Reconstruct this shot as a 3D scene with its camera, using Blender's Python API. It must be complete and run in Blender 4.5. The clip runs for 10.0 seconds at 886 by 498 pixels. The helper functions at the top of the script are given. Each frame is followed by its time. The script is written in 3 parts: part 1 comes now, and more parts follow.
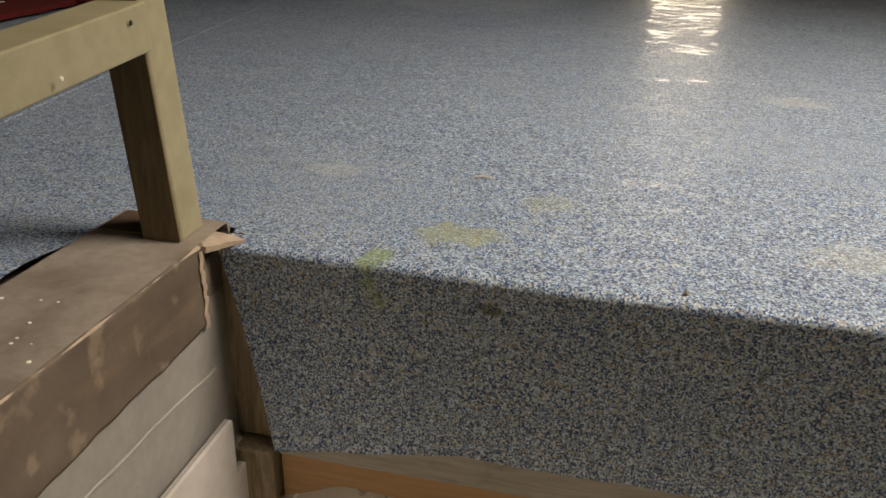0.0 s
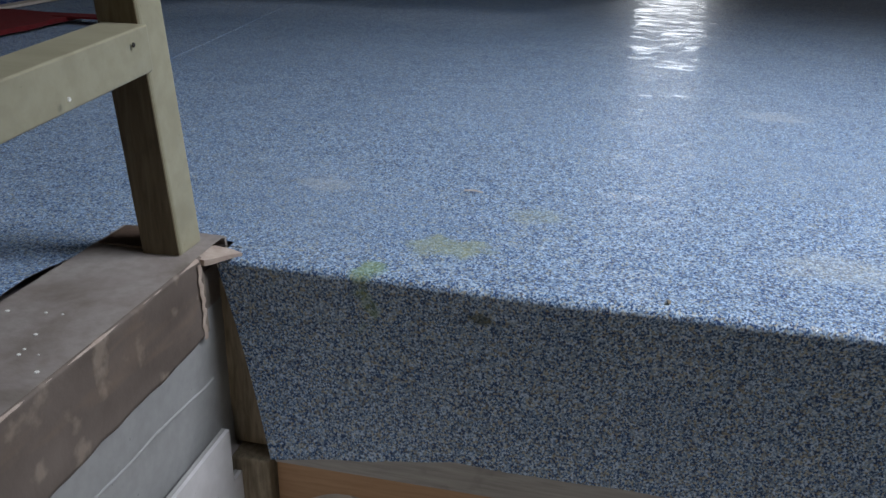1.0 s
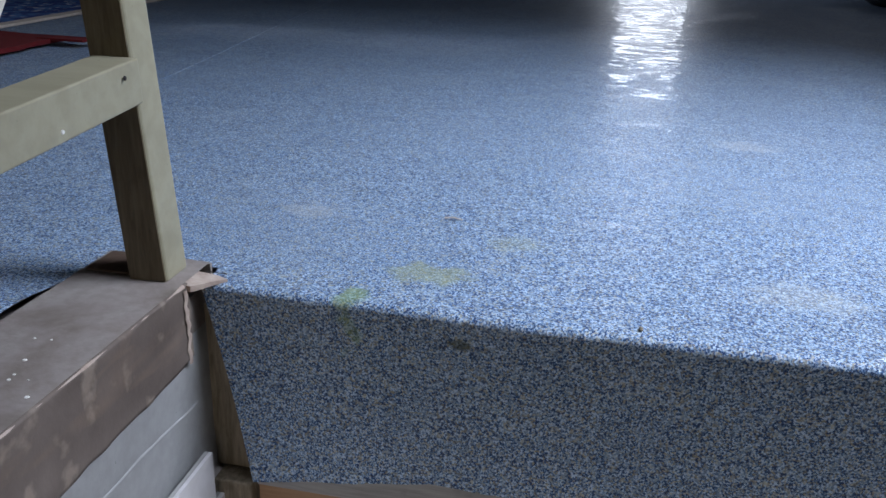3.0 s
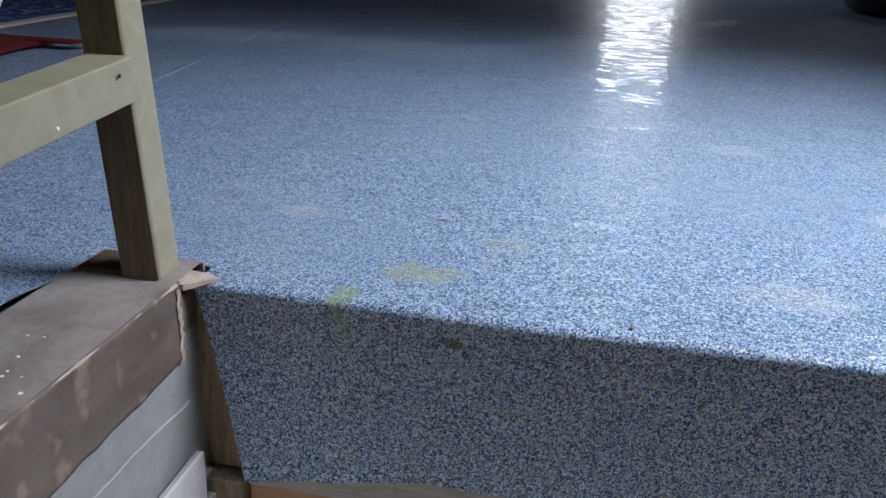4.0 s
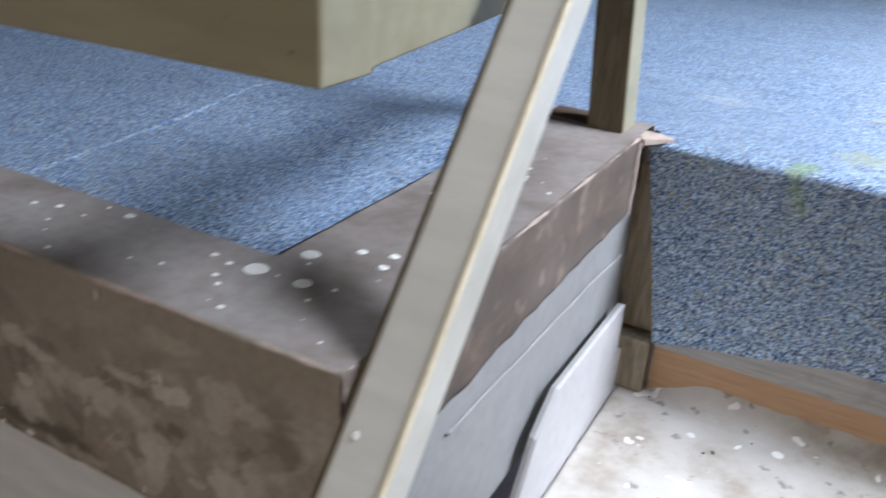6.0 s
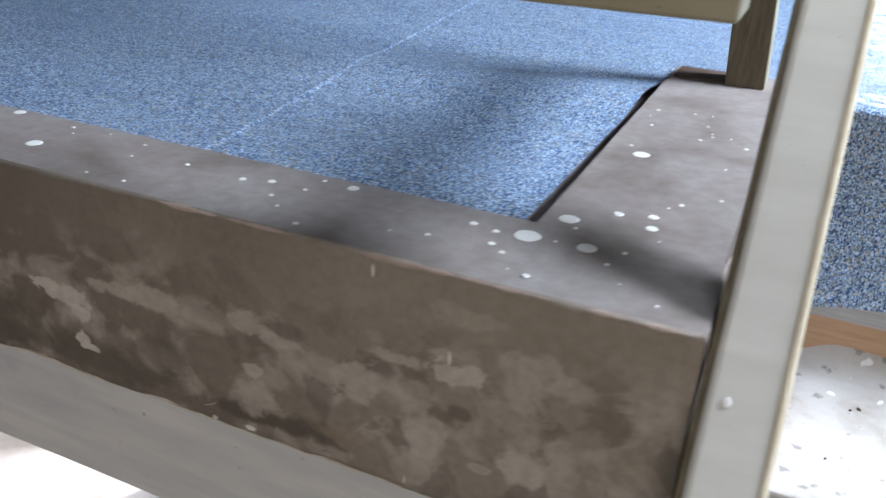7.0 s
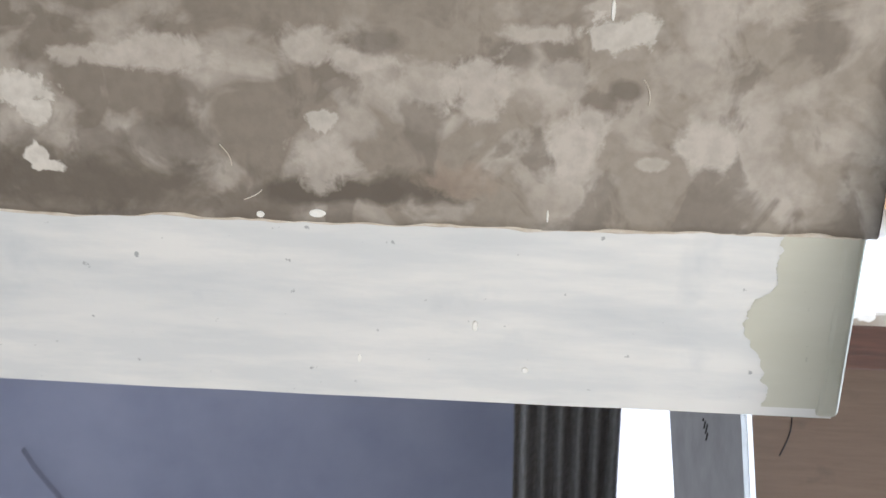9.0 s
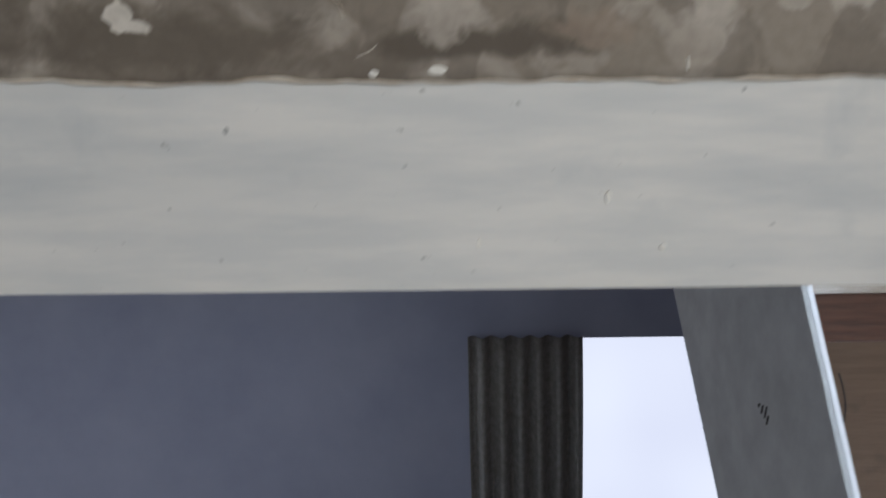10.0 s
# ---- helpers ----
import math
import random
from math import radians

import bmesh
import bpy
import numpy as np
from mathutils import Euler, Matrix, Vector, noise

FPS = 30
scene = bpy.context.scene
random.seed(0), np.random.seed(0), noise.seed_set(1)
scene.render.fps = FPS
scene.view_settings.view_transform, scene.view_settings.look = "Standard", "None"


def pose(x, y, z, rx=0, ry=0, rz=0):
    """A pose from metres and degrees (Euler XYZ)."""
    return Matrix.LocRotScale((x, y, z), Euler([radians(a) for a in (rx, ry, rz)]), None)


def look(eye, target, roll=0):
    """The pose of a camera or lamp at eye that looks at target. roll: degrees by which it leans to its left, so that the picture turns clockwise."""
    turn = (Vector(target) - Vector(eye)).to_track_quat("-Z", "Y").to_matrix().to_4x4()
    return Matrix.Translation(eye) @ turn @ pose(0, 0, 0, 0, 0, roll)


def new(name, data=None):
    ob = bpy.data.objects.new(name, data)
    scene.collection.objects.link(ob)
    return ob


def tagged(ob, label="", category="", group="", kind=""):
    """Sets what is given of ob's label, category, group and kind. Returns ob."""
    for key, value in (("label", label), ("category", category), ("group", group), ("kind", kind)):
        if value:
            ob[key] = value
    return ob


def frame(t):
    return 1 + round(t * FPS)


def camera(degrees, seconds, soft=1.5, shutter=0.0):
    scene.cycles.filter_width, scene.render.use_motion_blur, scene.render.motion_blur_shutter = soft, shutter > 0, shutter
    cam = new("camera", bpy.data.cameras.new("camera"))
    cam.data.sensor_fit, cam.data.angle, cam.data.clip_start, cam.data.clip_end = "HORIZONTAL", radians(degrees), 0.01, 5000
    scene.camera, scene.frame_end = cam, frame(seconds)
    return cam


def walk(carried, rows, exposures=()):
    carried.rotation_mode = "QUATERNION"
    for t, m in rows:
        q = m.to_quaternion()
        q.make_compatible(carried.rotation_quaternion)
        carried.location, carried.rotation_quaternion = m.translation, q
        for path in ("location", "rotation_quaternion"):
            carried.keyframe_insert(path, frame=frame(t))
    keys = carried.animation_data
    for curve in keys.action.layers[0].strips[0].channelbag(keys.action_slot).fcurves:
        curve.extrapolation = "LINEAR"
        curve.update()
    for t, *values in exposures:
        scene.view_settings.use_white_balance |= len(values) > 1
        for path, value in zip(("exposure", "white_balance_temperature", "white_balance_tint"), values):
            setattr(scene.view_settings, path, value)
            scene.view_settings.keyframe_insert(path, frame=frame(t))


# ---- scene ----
cam = camera(56.0, 10.0, shutter=0.5)
PATH = [
    (0, (0.284, -0.074, 0.236), (-0.14, 1.7, -0.584), 1.1),
    (0.5, (0.285, -0.093, 0.241), (-0.117, 1.691, -0.568), 1.0),
    (1, (0.285, -0.093, 0.244), (-0.111, 1.7, -0.548), 1.2),
    (1.5, (0.285, -0.093, 0.249), (-0.116, 1.704, -0.533), 0.8),
    (2, (0.287, -0.096, 0.252), (-0.097, 1.71, -0.517), 1.1),
    (2.5, (0.288, -0.103, 0.258), (-0.083, 1.71, -0.501), 1.6),
    (4, (0.285, -0.113, 0.253), (-0.042, 1.719, -0.48), 2.5),
    (4.5, (0.282, -0.127, 0.254), (-0.059, 1.702, -0.479), 2.7),
    (5, (0.243, -0.169, 0.234), (-0.331, 1.595, -0.514), 2.5),
    (5.5, (0.2, -0.192, 0.201), (-0.508, 1.494, -0.61), 4.4),
    (6, (0.155, -0.224, 0.182), (-0.676, 1.39, -0.659), 4.1),
    (6.2, (0.13, -0.236, 0.173), (-0.701, 1.368, -0.684), 4.4),
    (7.3, (-0.019, -0.287, 0.142), (-0.655, 1.403, -0.718), 2.1),
    (7.5, (-0.029, -0.294, 0.13), (-0.635, 1.413, -0.718), 1.4),
    (8, (-0.05, -0.305, 0.102), (-0.629, 1.41, -0.75), 0.4),
    (8.5, (-0.089, -0.285, 0.038), (-0.491, 1.483, -0.807), -1.3),
    (9, (-0.13, -0.298, -0.031), (-0.299, 1.601, -0.637), 0.4),
    (9.5, (-0.16, -0.296, -0.07), (-0.206, 1.655, -0.507), -0.0),
    (10, (-0.205, -0.292, -0.131), (-0.19, 1.685, -0.433), -0.6),
]
walk(cam, [(t, look(eye, target, roll)) for t, eye, target, roll in PATH],
     [(0, -0.3, 12300, 22), (0.5, -0.42, 7700, 17), (1.2, -0.45, 6900, 18), (2.5, -0.25, 6350, 20), (4.2, -0.06, 6750, 20), (5.0, 0.0, 6750, 21), (6.2, 1.05, 6550, 18), (7.5, 1.35, 6300, 17),
      (8.0, 1.97, 6200, 17), (8.5, 2.78, 5950, 14), (9.2, 2.58, 5950, 13), (10, 1.82, 5950, 12)])

# ---- world and light ----
world = bpy.data.worlds.new("sky")
scene.world = world
world.use_nodes = True
wn = world.node_tree.nodes
sky = wn.new("ShaderNodeTexSky")
sky.sky_type, sky.sun_disc = "NISHITA", False
sky.sun_elevation, sky.sun_rotation = radians(30), radians(31)
world.node_tree.links.new(sky.outputs[0], wn["Background"].inputs[0])
wn["Background"].inputs[1].default_value = 0.12
sun = new("sun", bpy.data.lights.new("sun", "SUN"))
sun.data.energy, sun.data.angle, sun.data.color = 2.4, radians(2), (1, 0.95, 0.88)
sun.matrix_world = look((3.0, 5.0, 3.4), (0, 0, 0))


def window_light(name, place, target, width, height, power, colour, spread=180):
    lamp = new(name, bpy.data.lights.new(name, "AREA"))
    lamp.data.shape, lamp.data.size, lamp.data.size_y = "RECTANGLE", width, height
    lamp.data.energy, lamp.data.color, lamp.data.spread = power, colour, radians(spread)
    lamp.matrix_world = look(place, target)


DAY = (0.95, 0.97, 1.0)
COOL = (0.79, 0.91, 1.0)
window_light("window_light_right", (1.41, 0.75, 1.38), (0.55, 0.72, 0.0), 0.75, 0.66, 15.5, COOL, 80)
window_light("window_light_back", (0.45, 4.53, 0.35), (0.45, 0, 0.20), 0.34, 0.44, 5, COOL)
window_light("window_light_high", (1.45, 4.53, 1.7), (0.6, 0, 0), 0.8, 0.7, 1.5, COOL)
# Overhead lamp added to brighten handrail, curb and near floor.
window_light("overhead_fill_light", (0.55, 0.30, 2.40), (0.55, 0.30, 0.0), 0.8, 0.7, 5.0, COOL, 120)
# Two fill lamps added out of view to light the plaster front.
window_light("stair_fill_light", (0.30, -2.42, 0.15), (-0.1, 0, -0.1), 1.2, 1.0, 8.0, (1.0, 0.88, 0.70))
window_light("west_fill_light", (-3.54, -1.40, -1.0), (-0.2, 0, -0.1), 1.0, 1.0, 2.0, DAY)
window_light("window_light_below", (0.50, 1.90, -1.3), (0.50, -1, -1.5), 0.5, 0.9, 3, DAY)
window_light("door_light_below", (-2.8, 1.93, -1.7), (-1.2, 0, -2.2), 0.9, 1.6, 10, DAY)


# ---- materials ----
class Mat:
    """A node material with short calls."""
    def __init__(self, name, rough=0.6, metal=0.0):
        self.m = bpy.data.materials.new(name)
        self.m.use_nodes = True
        self.t = self.m.node_tree
        self.b = self.t.nodes["Principled BSDF"]
        self.b.inputs["Roughness"].default_value = rough
        self.b.inputs["Metallic"].default_value = metal
        self.co = self.t.nodes.new("ShaderNodeTexCoord").outputs["Object"]
        self.wobbles = {}

    def link(self, a, b):
        self.t.links.new(a, b)

    def scaled(self, s):
        n = self.t.nodes.new("ShaderNodeMapping")
        n.inputs["Scale"].default_value = s
        self.link(self.co, n.inputs["Vector"])
        return n.outputs[0]

    def noise(self, scale, detail=4, rough=0.55, vec=None, distort=0.0):
        n = self.t.nodes.new("ShaderNodeTexNoise")
        n.inputs["Scale"].default_value, n.inputs["Detail"].default_value = scale, detail
        n.inputs["Roughness"].default_value, n.inputs["Distortion"].default_value = rough, distort
        self.link(vec or self.co, n.inputs["Vector"])
        return n.outputs["Fac"]

    def cells(self, scale, out="Distance", vec=None):
        n = self.t.nodes.new("ShaderNodeTexVoronoi")
        n.inputs["Scale"].default_value = scale
        self.link(vec or self.co, n.inputs["Vector"])
        return n.outputs[out]

    def ramp(self, fac, *stops):
        n = self.t.nodes.new("ShaderNodeValToRGB")
        e = n.color_ramp.elements
        while len(e) < len(stops):
            e.new(0.5)
        for el, (p, c) in zip(e, stops):
            el.position = p
            el.color = (c, c, c, 1) if isinstance(c, (int, float)) else (*c, 1)
        self.link(fac, n.inputs[0])
        return n.outputs[0]

    def mix(self, fac, a, b, mode="MIX"):
        n = self.t.nodes.new("ShaderNodeMix")
        n.data_type, n.blend_type = "RGBA", mode
        for v, s in ((fac, n.inputs[0]), (a, n.inputs[6]), (b, n.inputs[7])):
            if isinstance(v, (int, float)):
                s.default_value = v
            elif isinstance(v, tuple):
                s.default_value = (*v, 1)
            else:
                self.link(v, s)
        return n.outputs[2]

    def math(self, op, a, b=0.0):
        n = self.t.nodes.new("ShaderNodeMath")
        n.operation = op
        for v, s in ((a, n.inputs[0]), (b, n.inputs[1])):
            if isinstance(v, (int, float)):
                s.default_value = v
            else:
                self.link(v, s)
        return n.outputs[0]

    def spot(self, x, y, z, rx, ry, rz, soft=0.25, ragged=60):
        """A ragged-edged blot round a place: 1 inside, 0 outside."""
        n = self.t.nodes.new("ShaderNodeMapping")
        n.vector_type = "POINT"
        n.inputs["Scale"].default_value = (1 / rx, 1 / ry, 1 / rz)
        n.inputs["Location"].default_value = (-x / rx, -y / ry, -z / rz)
        self.link(self.co, n.inputs["Vector"])
        d = self.t.nodes.new("ShaderNodeVectorMath")
        d.operation = "LENGTH"
        self.link(n.outputs[0], d.inputs[0])
        if ragged not in self.wobbles:
            self.wobbles[ragged] = self.math("MULTIPLY", self.math("SUBTRACT", self.noise(ragged, 4, 0.6, None, 0.4), 0.5), 2.2)
        wob = self.wobbles[ragged]
        return self.ramp(self.math("ADD", d.outputs["Value"], wob), (0.8 - soft, 1.0), (0.8 + soft, 0.0))

    def colour(self, c):
        if isinstance(c, tuple):
            self.b.inputs["Base Color"].default_value = (*c, 1)
        else:
            self.link(c, self.b.inputs["Base Color"])
        return self

    def rough(self, r):
        self.link(r, self.b.inputs["Roughness"])
        return self

    def bump(self, h, strength=0.3, dist=0.002):
        n = self.t.nodes.new("ShaderNodeBump")
        n.inputs["Strength"].default_value, n.inputs["Distance"].default_value = strength, dist
        self.link(h, n.inputs["Height"])
        self.link(n.outputs[0], self.b.inputs["Normal"])
        return self


def vinyl_material():
    k = Mat("speckled_blue_vinyl", 0.4)
    speck = k.noise(615, 4, 0.62)
    c = k.ramp(speck, (0.435, (0.010, 0.038, 0.130)), (0.50, (0.054, 0.176, 0.42)), (0.565, (0.50, 0.66, 0.84)))
    c = k.mix(k.ramp(k.noise(480, 2, 0.5), (0.53, 0.0), (0.60, 0.65)), c, (0.42, 0.39, 0.26))
    c = k.mix(k.ramp(k.noise(290, 2, 0.6), (0.40, 0.5), (0.50, 0.0)), c, (0.018, 0.050, 0.115))
    c = k.mix(k.ramp(k.noise(250, 2, 0.6), (0.53, 0.0), (0.62, 0.35)), c, (0.42, 0.59, 0.80))
    c = k.mix(k.ramp(k.noise(3.0, 4, 0.6), (0.45, 0.0), (0.75, 0.16)), c, (0.40, 0.46, 0.52))
    for args, col, amt in (((0.165, 0.475, 0, 0.035, 0.022, 0.1), (0.33, 0.36, 0.14), 0.42),
                           ((0.118, 0.425, 0, 0.014, 0.02, 0.06), (0.20, 0.30, 0.06), 0.5),
                           ((0.22, 0.56, 0, 0.03, 0.02, 0.1), (0.36, 0.38, 0.2), 0.25),
                           ((0.20, 0.40, -0.03, 0.01, 0.03, 0.006), (0.05, 0.06, 0.02), 0.7),
                           ((0.025, 0.59, 0, 0.035, 0.022, 0.1), (0.50, 0.52, 0.52), 0.3),
                           ((0.465, 0.98, 0, 0.05, 0.03, 0.1), (0.55, 0.57, 0.58), 0.3),
                           ((0.45, 0.51, 0, 0.05, 0.03, 0.1), (0.52, 0.54, 0.5), 0.25),
                           ((0.60, 0.72, 0, 0.05, 0.04, 0.1), (0.55, 0.57, 0.55), 0.3)):
        c = k.mix(k.math("MULTIPLY", k.spot(*args), amt), c, col)
    k.colour(c)
    k.rough(k.ramp(k.noise(9, 4, 0.6), (0.3, 0.40), (0.7, 0.54)))
    k.b.inputs["Specular IOR Level"].default_value = 0.31
    k.b.inputs["Coat Weight"].default_value = 0.26
    k.b.inputs["Coat Roughness"].default_value = 0.095
    wrinkle = k.noise(26, 4, 0.6, k.scaled((0.8, 1.6, 1.0)), 0.8)
    h = k.math("ADD", wrinkle, k.math("MULTIPLY", speck, 0.15))
    k.bump(h, 0.6, 0.004)
    ripple = k.t.nodes.new("ShaderNodeBump")
    ripple.inputs["Strength"].default_value, ripple.inputs["Distance"].default_value = 0.9, 0.005
    dent = k.ramp(k.noise(30, 3, 0.55, k.scaled((0.5, 1.2, 1.0)), 1.0), (0.46, 0.0), (0.56, 0.35), (0.66, 1.0))
    k.link(k.math("ADD", dent, k.math("MULTIPLY", k.noise(9, 2), 0.8)), ripple.inputs["Height"])
    k.link(ripple.outputs[0], k.b.inputs["Coat Normal"])
    return k.m


def plaster_material():
    k = Mat("bare_cement_plaster", 0.75)
    mid, dark, light, pale = (0.295, 0.260, 0.222), (0.110, 0.092, 0.075), (0.49, 0.452, 0.41), (0.60, 0.575, 0.535)
    xyz = k.t.nodes.new("ShaderNodeSeparateXYZ")
    k.link(k.co, xyz.inputs[0])
    low = k.ramp(k.math("ADD", k.math("MULTIPLY", xyz.outputs[2], -9.0), k.math("MULTIPLY", k.noise(9, 2), 0.5)), (0.42, 0.08), (0.72, 1.0))
    # Paler right, darker left: brown stain plus the light's falloff put into the colour.
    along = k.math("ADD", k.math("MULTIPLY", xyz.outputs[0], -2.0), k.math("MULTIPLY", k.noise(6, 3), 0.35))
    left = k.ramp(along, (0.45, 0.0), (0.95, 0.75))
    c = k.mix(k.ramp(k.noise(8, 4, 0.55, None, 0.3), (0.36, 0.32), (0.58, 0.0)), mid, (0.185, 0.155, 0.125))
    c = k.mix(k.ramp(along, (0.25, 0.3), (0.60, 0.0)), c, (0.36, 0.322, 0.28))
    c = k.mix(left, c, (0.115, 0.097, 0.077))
    # trowelled clouds, soft, mostly in the lower half
    patch = k.noise(30, 4, 0.5, k.scaled((1.0, 1.0, 1.3)), 0.5)
    c = k.mix(k.math("MULTIPLY", k.ramp(patch, (0.47, 0.0), (0.53, 0.38), (0.66, 0.75)), low), c, light)
    c = k.mix(k.math("MULTIPLY", k.ramp(k.noise(41, 4, 0.55, None, 0.5), (0.40, 0.6), (0.47, 0.0)), low), c, (0.155, 0.132, 0.11))
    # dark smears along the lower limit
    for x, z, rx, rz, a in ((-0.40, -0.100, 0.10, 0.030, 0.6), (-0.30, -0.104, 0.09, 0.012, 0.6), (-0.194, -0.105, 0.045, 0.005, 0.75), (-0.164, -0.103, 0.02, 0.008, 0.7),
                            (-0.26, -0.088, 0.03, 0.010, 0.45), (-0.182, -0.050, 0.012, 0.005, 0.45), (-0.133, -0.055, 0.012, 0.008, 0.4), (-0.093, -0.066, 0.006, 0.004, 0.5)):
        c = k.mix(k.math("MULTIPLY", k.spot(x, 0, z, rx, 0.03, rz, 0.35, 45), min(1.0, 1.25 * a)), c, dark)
    # pale rubbed patches
    for x, z, rx, rz, a in ((-0.261, -0.056, 0.026, 0.008, 0.6), (-0.284, -0.056, 0.018, 0.005, 0.5), (-0.204, -0.052, 0.015, 0.008, 0.5), (-0.186, -0.058, 0.014, 0.005, 0.55),
                            (-0.163, -0.065, 0.017, 0.010, 0.45), (-0.143, -0.066, 0.014, 0.013, 0.6), (-0.122, -0.047, 0.014, 0.004, 0.6), (-0.102, -0.038, 0.010, 0.003, 0.5),
                            (-0.200, -0.093, 0.014, 0.012, 0.5), (-0.110, -0.087, 0.012, 0.014, 0.75), (-0.104, -0.077, 0.008, 0.008, 0.6)):
        c = k.mix(k.math("MULTIPLY", k.spot(x, 0, z, rx, 0.03, rz, 0.18, 85), min(1.0, 1.3 * a)), c, light)
    for x, z, rx, rz, a in ((-0.063, -0.084, 0.015, 0.010, 0.75), (-0.082, -0.092, 0.008, 0.003, 0.6), (-0.062, -0.033, 0.014, 0.008, 0.4), (-0.045, -0.038, 0.009, 0.008, 0.4),
                            (-0.094, -0.018, 0.018, 0.006, 0.3), (-0.115, -0.064, 0.013, 0.008, 0.4), (-0.071, -0.060, 0.018, 0.010, 0.3), (-0.034, -0.106, 0.004, 0.007, 0.4)):
        c = k.mix(k.math("MULTIPLY", k.spot(x, 0, z, rx, 0.03, rz, 0.18, 85), min(1.0, 1.3 * a)), c, light)
    c = k.mix(k.math("MULTIPLY", k.spot(-0.150, 0, -0.100, 0.017, 0.03, 0.008, 0.2, 85), 0.6), c, (0.33, 0.265, 0.215))
    # chips down to the pale coat
    for x, z, rx, rz, a in ((-0.318, -0.069, 0.020, 0.008, 0.85), (-0.333, -0.065, 0.014, 0.004, 0.85), (-0.310, -0.077, 0.010, 0.006, 0.8), (-0.3115, -0.094, 0.0055, 0.006, 1.0),
                            (-0.308, -0.098, 0.008, 0.003, 1.0), (-0.096, -0.047, 0.014, 0.008, 0.7), (-0.201, -0.079, 0.007, 0.005, 0.6)):
        c = k.mix(k.math("MULTIPLY", k.spot(x, 0, z, rx, 0.03, rz, 0.1, 110), a), c, pale)
    c = k.mix(k.ramp(k.noise(190, 3), (0.35, 0.18), (0.6, 0.0)), c, (0.10, 0.085, 0.07))
    k.colour(c)
    return k.bump(k.math("ADD", k.noise(45, 5, 0.6), k.math("MULTIPLY", patch, 0.8)), 0.4, 0.003).m


def side_plaster_material():
    k = Mat("smooth_brown_plaster", 0.7)
    c = k.ramp(k.noise(8, 5, 0.6), (0.35, (0.092, 0.070, 0.060)), (0.65, (0.155, 0.125, 0.110)))
    c = k.mix(k.ramp(k.noise(34, 4, 0.5), (0.56, 0.0), (0.64, 0.6)), c, (0.30, 0.245, 0.20))
    c = k.mix(k.ramp(k.noise(30, 3, 0.5, k.scaled((1, 0.4, 1.6)), 0.4), (0.54, 0.0), (0.66, 0.28)), c, (0.24, 0.165, 0.115))
    k.colour(c)
    return k.bump(k.noise(60, 5, 0.6), 0.3, 0.002).m


def cement_top_material():
    k = Mat("smooth_brown_cement", 0.55)
    c = k.ramp(k.noise(11, 5, 0.6, None, 0.5), (0.35, (0.165, 0.140, 0.122)), (0.50, (0.272, 0.237, 0.226)), (0.68, (0.345, 0.322, 0.312)))
    c = k.mix(k.ramp(k.noise(120, 4), (0.35, 0.3), (0.6, 0.0)), c, (0.15, 0.125, 0.10))
    k.colour(c)
    return k.bump(k.noise(70, 5, 0.6), 0.3, 0.002).m


def paint_material(name, tone, stain, rough=0.5, grain=(2.4, 15, 15)):
    k = Mat(name, rough)
    g = k.noise(6, 5, 0.6, k.scaled(grain))
    c = k.mix(k.ramp(g, (0.40, 0.0), (0.62, 0.35)), tone, stain)
    c = k.mix(k.ramp(k.noise(220, 3, 0.5), (0.725, 0.0), (0.77, 0.7)), c, tuple(v * 0.45 for v in stain))
    c = k.mix(k.ramp(k.noise(2.4, 4, 0.6, k.scaled((1.6, 11, 11)), 0.4), (0.48, 0.0), (0.68, 0.45)), c, stain)
    c = k.mix(k.ramp(k.noise(25, 4), (0.60, 0.0), (0.74, 0.45)), c, stain)
    k.colour(c)
    return k.bump(k.math("ADD", k.noise(70, 4), k.math("MULTIPLY", g, 0.5)), 0.18, 0.0012).m


def wood_material(name, dark, light, rough=0.6, grain=(3, 40, 40)):
    k = Mat(name, rough)
    g = k.noise(7, 6, 0.65, k.scaled(grain), 0.4)
    c = k.mix(k.ramp(g, (0.35, 0.0), (0.65, 1.0)), dark, light)
    c = k.mix(k.ramp(k.noise(30, 4), (0.62, 0.0), (0.75, 0.5)), c, tuple(v * 0.5 for v in dark))
    k.colour(c)
    return k.bump(g, 0.3, 0.0015).m


def tread_material():
    k = Mat("worn_white_cement", 0.6)
    c = k.ramp(k.noise(14, 6, 0.6), (0.35, (0.30, 0.25, 0.20)), (0.52, (0.47, 0.445, 0.41)), (0.7, (0.55, 0.53, 0.505)))
    c = k.mix(k.ramp(k.noise(75, 3, 0.5), (0.64, 0.0), (0.69, 0.85)), c, (0.22, 0.20, 0.18))
    c = k.mix(k.ramp(k.noise(50, 2, 0.4), (0.68, 0.0), (0.70, 0.9)), c, (0.80, 0.79, 0.77))
    k.colour(c)
    return k.bump(k.noise(90, 5), 0.35, 0.002).m


def plain_material(name, a, b, scale=20, rough=0.8, bump=0.2):
    k = Mat(name, rough)
    k.colour(k.ramp(k.noise(scale, 5, 0.6), (0.35, a), (0.65, b)))
    return k.bump(k.noise(scale * 6, 3), bump, 0.002).m


